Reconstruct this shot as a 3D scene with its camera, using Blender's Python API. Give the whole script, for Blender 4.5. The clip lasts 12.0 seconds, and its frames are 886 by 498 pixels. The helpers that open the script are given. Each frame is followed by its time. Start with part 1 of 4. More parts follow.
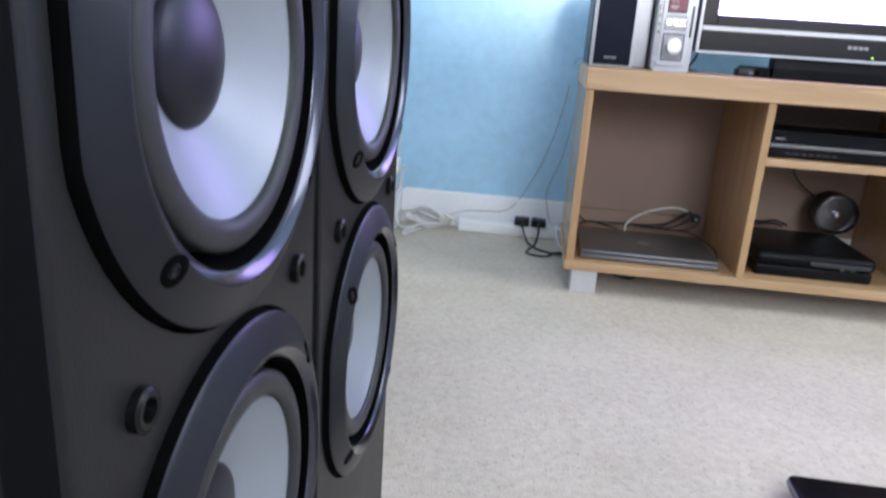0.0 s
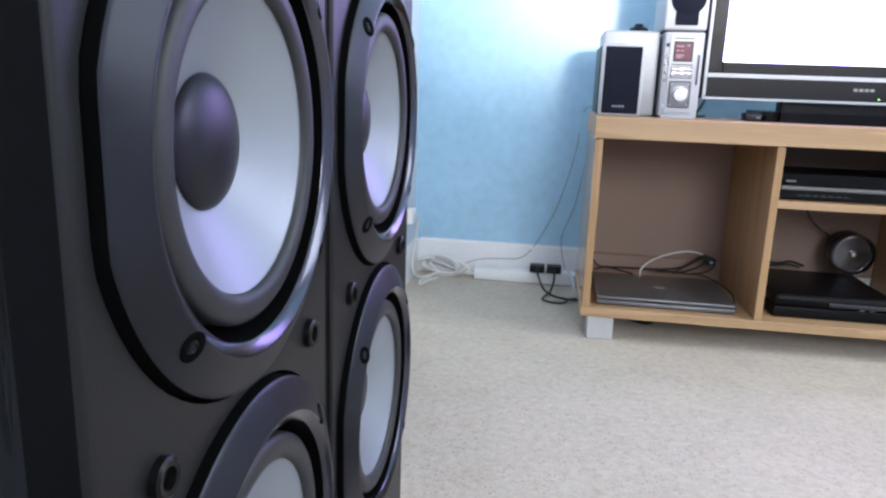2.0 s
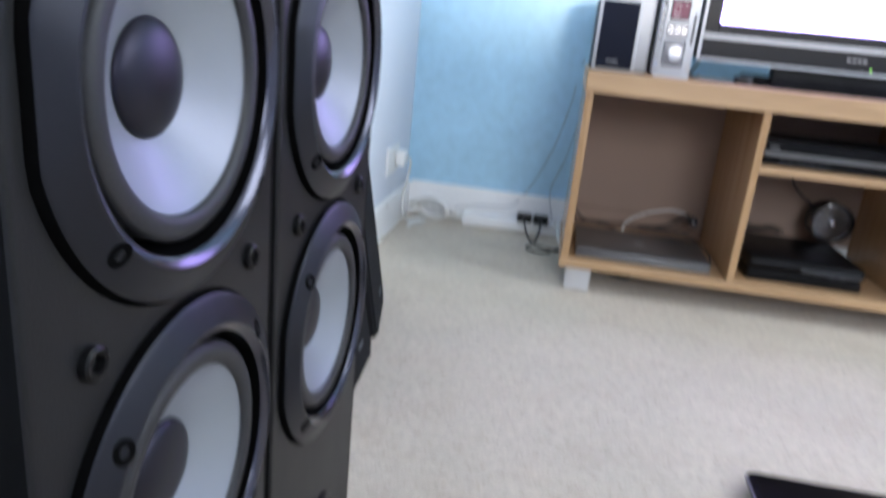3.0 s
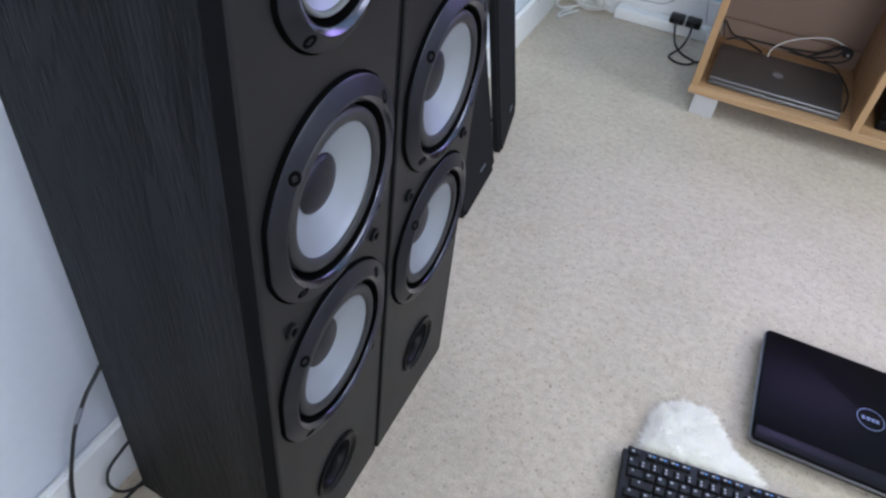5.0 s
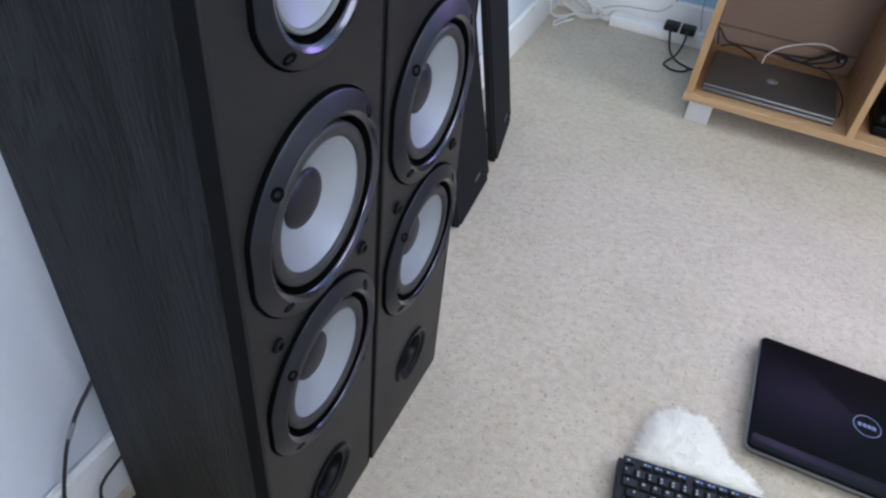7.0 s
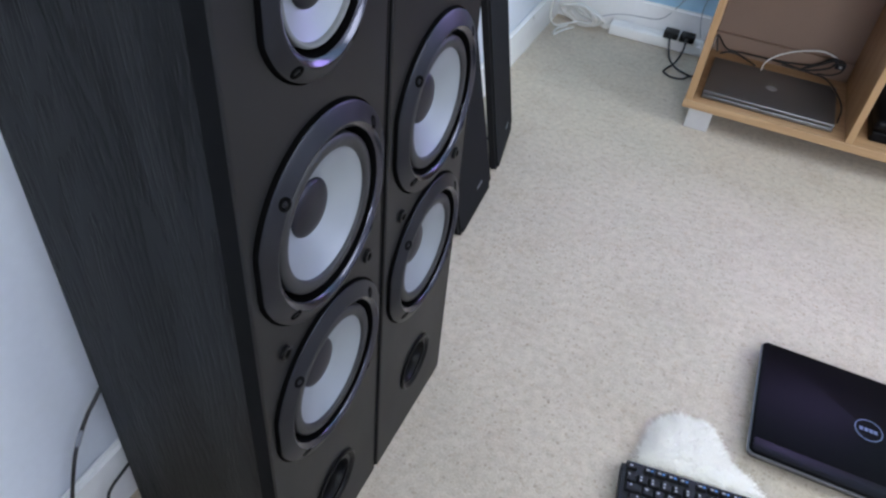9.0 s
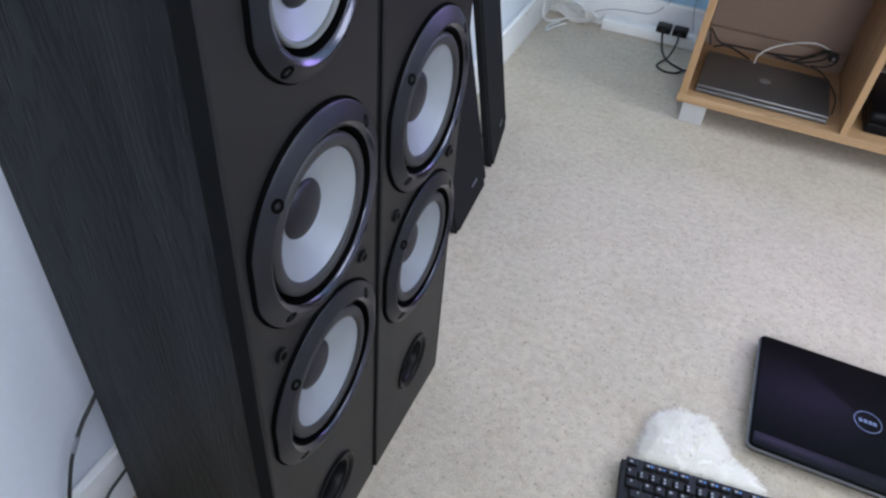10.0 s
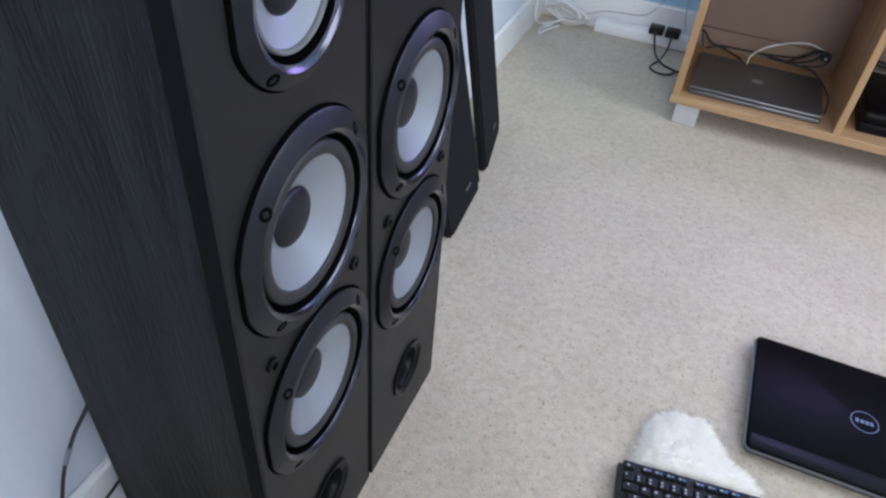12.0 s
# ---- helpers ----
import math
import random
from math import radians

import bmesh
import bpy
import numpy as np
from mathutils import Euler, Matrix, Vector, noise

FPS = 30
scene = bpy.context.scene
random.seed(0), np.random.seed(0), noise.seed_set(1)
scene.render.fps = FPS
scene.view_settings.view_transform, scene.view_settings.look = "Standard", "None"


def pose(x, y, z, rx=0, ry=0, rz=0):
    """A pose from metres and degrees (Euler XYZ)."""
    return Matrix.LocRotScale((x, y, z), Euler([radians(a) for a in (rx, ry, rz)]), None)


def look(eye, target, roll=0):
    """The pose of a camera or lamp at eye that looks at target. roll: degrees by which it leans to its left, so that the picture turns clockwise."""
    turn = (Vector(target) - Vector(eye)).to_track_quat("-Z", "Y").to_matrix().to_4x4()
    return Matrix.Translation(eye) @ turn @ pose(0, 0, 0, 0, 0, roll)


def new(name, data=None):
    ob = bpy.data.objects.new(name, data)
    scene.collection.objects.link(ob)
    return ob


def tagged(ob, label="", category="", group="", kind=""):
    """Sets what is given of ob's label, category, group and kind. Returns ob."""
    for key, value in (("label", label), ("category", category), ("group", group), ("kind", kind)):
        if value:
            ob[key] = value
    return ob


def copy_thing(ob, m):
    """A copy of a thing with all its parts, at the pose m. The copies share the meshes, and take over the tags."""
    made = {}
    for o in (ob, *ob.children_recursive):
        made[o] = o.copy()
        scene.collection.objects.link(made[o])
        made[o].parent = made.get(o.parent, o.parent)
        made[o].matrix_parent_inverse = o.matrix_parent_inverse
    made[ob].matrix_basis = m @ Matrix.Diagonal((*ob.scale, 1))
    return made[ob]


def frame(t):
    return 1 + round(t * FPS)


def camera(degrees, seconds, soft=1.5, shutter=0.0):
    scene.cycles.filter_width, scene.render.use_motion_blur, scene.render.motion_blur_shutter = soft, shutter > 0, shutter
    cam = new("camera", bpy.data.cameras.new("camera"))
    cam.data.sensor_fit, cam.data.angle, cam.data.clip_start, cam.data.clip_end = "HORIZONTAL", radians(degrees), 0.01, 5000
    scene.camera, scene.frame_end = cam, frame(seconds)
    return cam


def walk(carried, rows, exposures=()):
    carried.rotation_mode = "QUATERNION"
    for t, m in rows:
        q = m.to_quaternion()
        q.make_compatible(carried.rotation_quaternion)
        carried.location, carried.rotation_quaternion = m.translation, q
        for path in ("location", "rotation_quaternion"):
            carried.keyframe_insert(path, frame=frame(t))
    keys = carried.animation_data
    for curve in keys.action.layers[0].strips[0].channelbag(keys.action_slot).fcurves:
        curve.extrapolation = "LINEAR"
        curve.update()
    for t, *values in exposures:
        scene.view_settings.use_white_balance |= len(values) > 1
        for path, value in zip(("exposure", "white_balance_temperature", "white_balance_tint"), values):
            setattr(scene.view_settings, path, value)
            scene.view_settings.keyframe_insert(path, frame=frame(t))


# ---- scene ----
cam = camera(64.4, 12.0, soft=2.4, shutter=0.5)
PATH = [
    (0, (0.12, -0.203, 0.63), (-0.102, 1.7, 0.057), 3.9),
    (0.5, (0.124, -0.212, 0.642), (-0.123, 1.721, 0.196), 2.8),
    (1, (0.128, -0.216, 0.645), (-0.109, 1.721, 0.208), 2.4),
    (1.5, (0.127, -0.219, 0.646), (-0.122, 1.719, 0.217), 2.6),
    (2, (0.129, -0.217, 0.645), (-0.155, 1.711, 0.195), 2.1),
    (2.5, (0.128, -0.217, 0.641), (-0.148, 1.708, 0.173), 2.1),
    (2.8, (0.139, -0.222, 0.637), (-0.153, 1.686, 0.114), 3.2),
    (2.9, (0.157, -0.228, 0.64), (-0.148, 1.672, 0.093), 4.3),
    (3, (0.182, -0.252, 0.656), (-0.091, 1.636, 0.055), 5.8),
    (3.1, (0.202, -0.26, 0.676), (-0.144, 1.556, -0.087), 3.7),
    (3.2, (0.221, -0.261, 0.715), (-0.155, 1.473, -0.208), 6.1),
    (3.3, (0.242, -0.278, 0.748), (-0.189, 1.377, -0.29), 5.1),
    (3.4, (0.26, -0.294, 0.801), (-0.233, 1.285, -0.323), 4.0),
    (3.5, (0.265, -0.308, 0.857), (-0.241, 1.217, -0.334), 4.5),
    (3.7, (0.258, -0.334, 0.965), (-0.193, 1.142, -0.306), 6.2),
    (5.5, (0.271, -0.362, 1.026), (-0.252, 1.019, -0.323), 7.6),
    (6, (0.273, -0.354, 1.027), (-0.254, 1.027, -0.32), 7.0),
    (6.5, (0.278, -0.352, 1.031), (-0.243, 1.04, -0.306), 7.1),
    (7, (0.28, -0.353, 1.031), (-0.235, 1.049, -0.3), 6.8),
    (9, (0.281, -0.362, 1.039), (-0.245, 1.05, -0.277), 6.3),
    (9.5, (0.28, -0.361, 1.037), (-0.237, 1.059, -0.273), 6.0),
    (10, (0.28, -0.357, 1.036), (-0.235, 1.056, -0.283), 5.6),
    (10.5, (0.277, -0.35, 1.036), (-0.23, 1.067, -0.283), 5.6),
    (11, (0.276, -0.348, 1.037), (-0.234, 1.076, -0.271), 5.9),
    (11.5, (0.277, -0.35, 1.037), (-0.229, 1.076, -0.271), 6.2),
    (12, (0.283, -0.35, 1.036), (-0.227, 1.072, -0.276), 5.1),
]
walk(cam, [(t, look(eye, target, roll)) for t, eye, target, roll in PATH], exposures=[(0, -0.16), (2.7, -0.16), (3.3, -0.40), (12, -0.40)])

# ---------------------------------------------------------------- light
world = bpy.data.worlds.new("world")
scene.world = world
world.use_nodes = True
wn = world.node_tree
sky = wn.nodes.new("ShaderNodeTexSky")
sky.sky_type, sky.sun_disc = "NISHITA", False
sky.sun_elevation, sky.sun_rotation = radians(5), radians(169)
wn.links.new(sky.outputs[0], wn.nodes["Background"].inputs[0])
wn.nodes["Background"].inputs[1].default_value = 0.12

SOUTH, EAST = -2.3, 2.7                     # inner faces of the walls behind and to the right
WX0, WX1, WY0, WY1, WZ0, WZ1 = 0.7, 1.9, 0.1, 1.6, 1.17, 2.25      # one window in each


def window_light(width, energy, eye, target):
    data = bpy.data.lights.new("window_light", "AREA")
    data.shape, data.size, data.size_y = "RECTANGLE", width, WZ1 - WZ0
    data.energy, data.color = energy, (0.835, 0.912, 1.0)
    new("window_light", data).matrix_world = look(eye, target)


window_light(WX1 - WX0, 78, ((WX0 + WX1) / 2, SOUTH + 0.02, (WZ0 + WZ1) / 2), ((WX0 + WX1) / 2, 0, (WZ0 + WZ1) / 2))
window_light(WY1 - WY0, 58, (EAST - 0.02, (WY0 + WY1) / 2, (WZ0 + WZ1) / 2), (0, (WY0 + WY1) / 2, (WZ0 + WZ1) / 2))
sun = bpy.data.lights.new("sun", "SUN")
sun.energy, sun.angle, sun.color = 5.0, radians(6.0), (1.0, 0.94, 0.88)
new("sun", sun).matrix_world = look((0.20, -1.0, 0.09), (0, 0, 0))      # low and hazy, through the window behind


# ---------------------------------------------------------------- materials
def mat(name, col, rough=0.5, metal=0.0, vary=0.12, scale=6.0, fine=120.0, bump=0.1, depth=0.002, stretch=(1, 1, 1), spec=0.5, tint=None, coat=0.0, wear=0.07):
    """A surface with stains at one scale and grain at another, in metres of the object."""
    m = bpy.data.materials.new(name)
    m.use_nodes = True
    nt = m.node_tree
    b = nt.nodes["Principled BSDF"]
    tc = nt.nodes.new("ShaderNodeTexCoord")
    mp = nt.nodes.new("ShaderNodeMapping")
    mp.inputs["Scale"].default_value = stretch
    nt.links.new(tc.outputs["Object"], mp.inputs[0])
    big, small = nt.nodes.new("ShaderNodeTexNoise"), nt.nodes.new("ShaderNodeTexNoise")
    for n, s, d in ((big, scale, 4), (small, fine, 3)):
        n.inputs["Scale"].default_value, n.inputs["Detail"].default_value = s, d
        nt.links.new(mp.outputs[0], n.inputs["Vector"])
    mix = nt.nodes.new("ShaderNodeMix")
    mix.data_type = "RGBA"
    mix.inputs[6].default_value = (*[c * (1 - vary) for c in col], 1)
    mix.inputs[7].default_value = (*[min(1, c * (1 + vary)) for c in col], 1)
    add = nt.nodes.new("ShaderNodeMath")
    add.operation = "MULTIPLY_ADD"
    add.inputs[1].default_value = 0.5
    half = nt.nodes.new("ShaderNodeMath")
    half.operation, half.inputs[1].default_value = "MULTIPLY", 0.5
    nt.links.new(small.outputs[0], half.inputs[0])
    nt.links.new(big.outputs[0], add.inputs[0])
    nt.links.new(half.outputs[0], add.inputs[2])
    ramp = nt.nodes.new("ShaderNodeMapRange")
    ramp.inputs[1].default_value, ramp.inputs[2].default_value = 0.3, 0.7
    nt.links.new(add.outputs[0], ramp.inputs[0])
    nt.links.new(ramp.outputs[0], mix.inputs[0])
    nt.links.new(mix.outputs[2], b.inputs["Base Color"])
    r = nt.nodes.new("ShaderNodeMapRange")
    r.inputs[3].default_value, r.inputs[4].default_value = max(0.02, rough - wear), min(1, rough + wear)
    nt.links.new(big.outputs[0], r.inputs[0])
    nt.links.new(r.outputs[0], b.inputs["Roughness"])
    b.inputs["Metallic"].default_value = metal
    b.inputs["Specular IOR Level"].default_value = spec
    if tint:
        b.inputs["Specular Tint"].default_value = (*tint, 1)
    b.inputs["Coat Weight"].default_value = coat
    if bump:
        bp = nt.nodes.new("ShaderNodeBump")
        bp.inputs["Strength"].default_value, bp.inputs["Distance"].default_value = bump, depth
        nt.links.new(small.outputs[0], bp.inputs["Height"])
        nt.links.new(bp.outputs[0], b.inputs["Normal"])
    return m


def wood(name, dark, light, rough, rings=26.0, bump=0.15, depth=0.0006, along="z", spec=0.5, stretch=0.10):
    """Straight grain with long cathedrals and pores, running along one axis."""
    m = mat(name, light, rough, vary=0.1, bump=0, spec=spec)
    nt = m.node_tree
    b = nt.nodes["Principled BSDF"]
    mp = next(n for n in nt.nodes if n.type == "MAPPING")
    s = {"x": (stretch, 1, 1), "y": (1, stretch, 1), "z": (1, 1, stretch)}[along]
    mp.inputs["Scale"].default_value = s
    warp = nt.nodes.new("ShaderNodeTexNoise")
    warp.inputs["Scale"].default_value, warp.inputs["Detail"].default_value = 7.0, 2
    nt.links.new(mp.outputs[0], warp.inputs["Vector"])
    mul = nt.nodes.new("ShaderNodeMath")
    mul.operation, mul.inputs[1].default_value = "MULTIPLY", rings
    nt.links.new(warp.outputs[0], mul.inputs[0])
    fr = nt.nodes.new("ShaderNodeMath")
    fr.operation = "FRACT"
    nt.links.new(mul.outputs[0], fr.inputs[0])
    pore = nt.nodes.new("ShaderNodeTexNoise")
    pore.inputs["Scale"].default_value, pore.inputs["Detail"].default_value = 260.0, 2
    nt.links.new(mp.outputs[0], pore.inputs["Vector"])
    pm = nt.nodes.new("ShaderNodeMath")
    pm.operation = "MULTIPLY"
    nt.links.new(fr.outputs[0], pm.inputs[0])
    nt.links.new(pore.outputs[0], pm.inputs[1])
    rg = nt.nodes.new("ShaderNodeMapRange")
    rg.inputs[1].default_value, rg.inputs[2].default_value = 0.12, 0.5
    nt.links.new(pm.outputs[0], rg.inputs[0])
    mix = nt.nodes.new("ShaderNodeMix")
    mix.data_type = "RGBA"
    mix.inputs[6].default_value, mix.inputs[7].default_value = (*light, 1), (*dark, 1)
    nt.links.new(rg.outputs[0], mix.inputs[0])
    nt.links.new(mix.outputs[2], b.inputs["Base Color"])
    bp = nt.nodes.new("ShaderNodeBump")
    bp.invert = True
    bp.inputs["Strength"].default_value, bp.inputs["Distance"].default_value = bump, depth
    nt.links.new(rg.outputs[0], bp.inputs["Height"])
    nt.links.new(bp.outputs[0], b.inputs["Normal"])
    return m


def carpet_material():
    """Beige twist pile: soft tufts, pinkish and greyish mottling, a few dark flecks."""
    m = mat("carpet", (0.538, 0.466, 0.366), 0.95, vary=0.20, scale=60.0, fine=260.0, bump=0.45, depth=0.004, spec=0.1)
    nt = m.node_tree
    b = nt.nodes["Principled BSDF"]
    base = next(n for n in nt.nodes if n.type == "MIX")
    tc = next(n for n in nt.nodes if n.type == "TEX_COORD")

    def blend(first, colour, factor, kind="MIX"):
        mix = nt.nodes.new("ShaderNodeMix")
        mix.data_type, mix.blend_type = "RGBA", kind
        mix.inputs[7].default_value = (*colour, 1)
        nt.links.new(factor, mix.inputs[0])
        nt.links.new(first, mix.inputs[6])
        return mix.outputs[2]

    def spread(source, lo, hi, top, bottom=0.0):
        n = nt.nodes.new("ShaderNodeMapRange")
        n.inputs[1].default_value, n.inputs[2].default_value, n.inputs[3].default_value, n.inputs[4].default_value = lo, hi, bottom, top
        nt.links.new(source, n.inputs[0])
        return n.outputs[0]

    col = base.outputs[2]
    for scale, colour, lo, hi, top in ((9.0, (0.80, 0.74, 0.70), 0.50, 0.72, 0.35), (26.0, (0.84, 0.76, 0.70), 0.52, 0.70, 0.22), (75.0, (0.76, 0.68, 0.62), 0.55, 0.72, 0.55), (4.0, (0.88, 0.90, 0.90), 0.45, 0.65, 0.6)):
        n = nt.nodes.new("ShaderNodeTexNoise")
        n.inputs["Scale"].default_value, n.inputs["Detail"].default_value = scale, 3
        nt.links.new(tc.outputs["Object"], n.inputs["Vector"])
        col = blend(col, colour, spread(n.outputs[0], lo, hi, top), "MULTIPLY")
    for scale, pick, size, top in ((115.0, 0.82, 0.45, 0.42), (38.0, 0.95, 0.13, 0.80)):
        fleck = nt.nodes.new("ShaderNodeTexVoronoi")
        fleck.inputs["Scale"].default_value = scale
        nt.links.new(tc.outputs["Object"], fleck.inputs["Vector"])
        rgb = nt.nodes.new("ShaderNodeSeparateColor")
        nt.links.new(fleck.outputs["Color"], rgb.inputs[0])
        both = nt.nodes.new("ShaderNodeMath")
        both.operation = "MULTIPLY"
        nt.links.new(spread(fleck.outputs["Distance"], size * 0.4, size, 0.0, 1.0), both.inputs[0])
        nt.links.new(spread(rgb.outputs[0], pick, pick + 0.05, top), both.inputs[1])
        col = blend(col, (0.22, 0.15, 0.11), both.outputs[0])
    nt.links.new(col, b.inputs["Base Color"])
    b.inputs["Sheen Weight"].default_value = 0.25
    return m


def glow(name, col, strength):
    m = bpy.data.materials.new(name)
    m.use_nodes = True
    b = m.node_tree.nodes["Principled BSDF"]
    b.inputs["Base Color"].default_value = (0.02, 0.02, 0.02, 1)
    b.inputs["Emission Color"].default_value, b.inputs["Emission Strength"].default_value = (*col, 1), strength
    return m


M_CARPET = carpet_material()
M_BLUE = mat("blue_wall_paint", (0.40, 0.645, 0.82), 0.30, vary=0.11, scale=5, fine=30, bump=0.25, depth=0.0015)
M_WHITEWALL = mat("white_wall_paint", (0.72, 0.76, 0.84), 0.55, vary=0.03, scale=4, fine=70, bump=0.2, depth=0.001)
M_TRIM = mat("white_gloss_paint", (0.90, 0.90, 0.90), 0.3, vary=0.04, scale=9, fine=60, bump=0.05)
M_CEIL = mat("ceiling_paint", (0.80, 0.80, 0.80), 0.8, vary=0.03)
M_ASH = wood("black_ash_vinyl", (0.0006, 0.0007, 0.0009), (0.0066, 0.0076, 0.0084), 0.46, rings=32, bump=0.6, depth=0.0012, spec=0.12, stretch=0.13)
M_BAFFLE = mat("black_textured_vinyl", (0.0088, 0.0087, 0.0094), 0.43, vary=0.22, scale=14, fine=700, bump=0.25, depth=0.0004, stretch=(1, 1, 0.5), spec=0.24)
M_EDGE_SHADE = mat("shaded_black_edge", (0.0034, 0.0036, 0.0040), 0.65, vary=0.2, scale=10, bump=0, spec=0.055)
# the bluish specular tint paints in part of the screen's violet reflection
M_BEZEL = mat("satin_black_plastic", (0.0055, 0.0058, 0.0072), 0.40, vary=0.10, scale=20, fine=500, bump=0.0, wear=0.015, spec=0.34, tint=(0.80, 0.82, 1.0))
M_GROOVE = mat("matt_black", (0.0015, 0.0015, 0.0016), 0.85, vary=0.2, spec=0.04)
M_RUBBER = mat("black_rubber", (0.017, 0.017, 0.019), 0.50, vary=0.2, scale=40, fine=400, bump=0.05, spec=0.40)
M_MIDROLL = mat("grey_cloth_roll", (0.13, 0.135, 0.14), 0.6, vary=0.1, scale=40, fine=400, bump=0.05, spec=0.3)
# cone and cap: violet specular tint stands in for the screen's reflected light
M_CONE = mat("silver_cone", (0.235, 0.255, 0.262), 0.42, metal=0.25, vary=0.03, scale=30, fine=600, bump=0.0, wear=0.01, spec=0.9, tint=(0.55, 0.46, 1.0))
M_CAP = mat("grey_dust_cap", (0.010, 0.010, 0.011), 0.38, vary=0.15, scale=40, fine=900, bump=0.08, depth=0.0002, spec=0.32, tint=(0.70, 0.66, 1.0))
M_CHROME = mat("polished_metal", (0.72, 0.72, 0.78), 0.16, metal=1.0, vary=0.05, bump=0)
M_LIP = mat("polished_dark_metal", (0.07, 0.07, 0.09), 0.17, metal=0.85, vary=0.1, bump=0, wear=0.02)
M_MARK = mat("grey_mark", (0.26, 0.26, 0.27), 0.4, vary=0.05, bump=0)
M_TVB = mat("television_plastic", (0.010, 0.010, 0.013), 0.42, vary=0.1, scale=20, bump=0.02, spec=0.16)
M_BADGE = mat("dull_badge", (0.10, 0.11, 0.13), 0.5, vary=0.05, bump=0)
M_SCREW = mat("black_screw", (0.004, 0.004, 0.0045), 0.35, spec=0.16, metal=0.0, vary=0.1, bump=0)
M_OAK = wood("oak_veneer", (0.40, 0.245, 0.125), (0.49, 0.312, 0.165), 0.42, rings=14, bump=0.15, depth=0.0004, along="x", stretch=0.035)
M_OAKV = wood("oak_veneer_upright", (0.38, 0.225, 0.11), (0.46, 0.285, 0.145), 0.16, rings=14, bump=0.05, depth=0.0002, along="z", stretch=0.035)
M_BACK = mat("brown_hardboard", (0.275, 0.188, 0.142), 0.7, vary=0.06, scale=8, fine=300, bump=0.1)
M_FOOT = mat("silver_foot", (0.62, 0.62, 0.63), 0.4, metal=0.4, vary=0.05)
M_SILVER = mat("silver_plastic", (0.46, 0.47, 0.50), 0.48, metal=0.15, vary=0.05, scale=12, bump=0.02)
M_ALU = mat("aluminium", (0.17, 0.168, 0.17), 0.36, metal=0.75, vary=0.08, scale=10, fine=600, bump=0.03, depth=0.0003)
M_TRIMEDGE = mat("dull_silver_edge", (0.17, 0.17, 0.18), 0.34, metal=0.7, vary=0.08, bump=0)
M_DARKGAP = mat("dark_gap", (0.02, 0.02, 0.02), 0.6, vary=0.1)
M_GLOSS = mat("gloss_black_plastic", (0.005, 0.005, 0.006), 0.18, vary=0.2, scale=25, bump=0, spec=0.12)
M_CONSOLE = mat("dull_black_console", (0.004, 0.004, 0.005), 0.36, vary=0.2, scale=25, fine=500, bump=0.01, depth=0.0002, spec=0.13)
M_LID = mat("gloss_black_lid", (0.003, 0.003, 0.0032), 0.34, vary=0.3, scale=8, fine=200, bump=0.01, depth=0.0002, spec=0.045)
M_BLACK = mat("black_plastic", (0.011, 0.011, 0.012), 0.42, vary=0.15, scale=20, fine=400, bump=0.05, spec=0.3)
M_CLOTH = mat("black_speaker_cloth", (0.011, 0.011, 0.012), 0.85, vary=0.2, scale=12, fine=900, bump=0.5, depth=0.0008, spec=0.12)
M_NAVY = mat("dark_navy_cloth", (0.008, 0.010, 0.020), 0.8, vary=0.2, scale=12, fine=900, bump=0.3, depth=0.0006, spec=0.15)
M_WHITEPL = mat("white_plastic", (0.86, 0.86, 0.85), 0.35, vary=0.04, scale=15, bump=0.02)
M_CABLEW = mat("white_cable", (0.74, 0.73, 0.70), 0.45, vary=0.06)
M_CABLEB = mat("black_cable", (0.015, 0.015, 0.016), 0.4, vary=0.15)
M_CABLEG = mat("grey_cable", (0.22, 0.23, 0.27), 0.5, vary=0.1)
M_KEY = mat("black_key", (0.012, 0.012, 0.014), 0.40, vary=0.15, scale=60, fine=900, bump=0.05, depth=0.0002, spec=0.3)
M_PRINTW = mat("white_print", (0.36, 0.37, 0.40), 0.5, vary=0.02, bump=0)
M_PRINTB = mat("blue_print", (0.08, 0.25, 0.60), 0.5, vary=0.02, bump=0)
M_LOGO = mat("grey_blue_mark", (0.13, 0.17, 0.25), 0.4, metal=0.3, vary=0.04, bump=0)
M_FLEECE = mat("white_fleece", (0.99, 0.955, 0.87), 0.9, vary=0.02, scale=30, fine=200, bump=0.0, spec=0.15)
_nt = M_FLEECE.node_tree
_di, _tr, _mx = _nt.nodes.new("ShaderNodeBsdfDiffuse"), _nt.nodes.new("ShaderNodeBsdfTranslucent"), _nt.nodes.new("ShaderNodeMixShader")
_mx.inputs[0].default_value = 0.2
_src = _nt.nodes["Principled BSDF"].inputs["Base Color"].links[0].from_socket
_nt.links.new(_src, _di.inputs[0]), _nt.links.new(_src, _tr.inputs[0])
_nt.links.new(_di.outputs[0], _mx.inputs[1]), _nt.links.new(_tr.outputs[0], _mx.inputs[2])
_nt.links.new(_mx.outputs[0], _nt.nodes["Material Output"].inputs[0])
M_SCREEN = glow("lit_screen", (0.50, 0.40, 1.0), 13.0)
M_RED = glow("red_display", (0.34, 0.004, 0.10), 0.55)
M_PANEL = mat("grey_control_panel", (0.15, 0.15, 0.17), 0.4, metal=0.4, vary=0.06, bump=0)
M_REDTXT = glow("pale_display_marks", (0.85, 0.55, 0.70), 0.6)
M_LED = glow("green_led", (0.35, 1.0, 0.15), 3.0)
M_KNOB = mat("polished_knob", (0.58, 0.58, 0.61), 0.25, metal=0.6, vary=0.03, bump=0)
M_CLEAR = bpy.data.materials.new("clear_plastic")
M_CLEAR.use_nodes = True
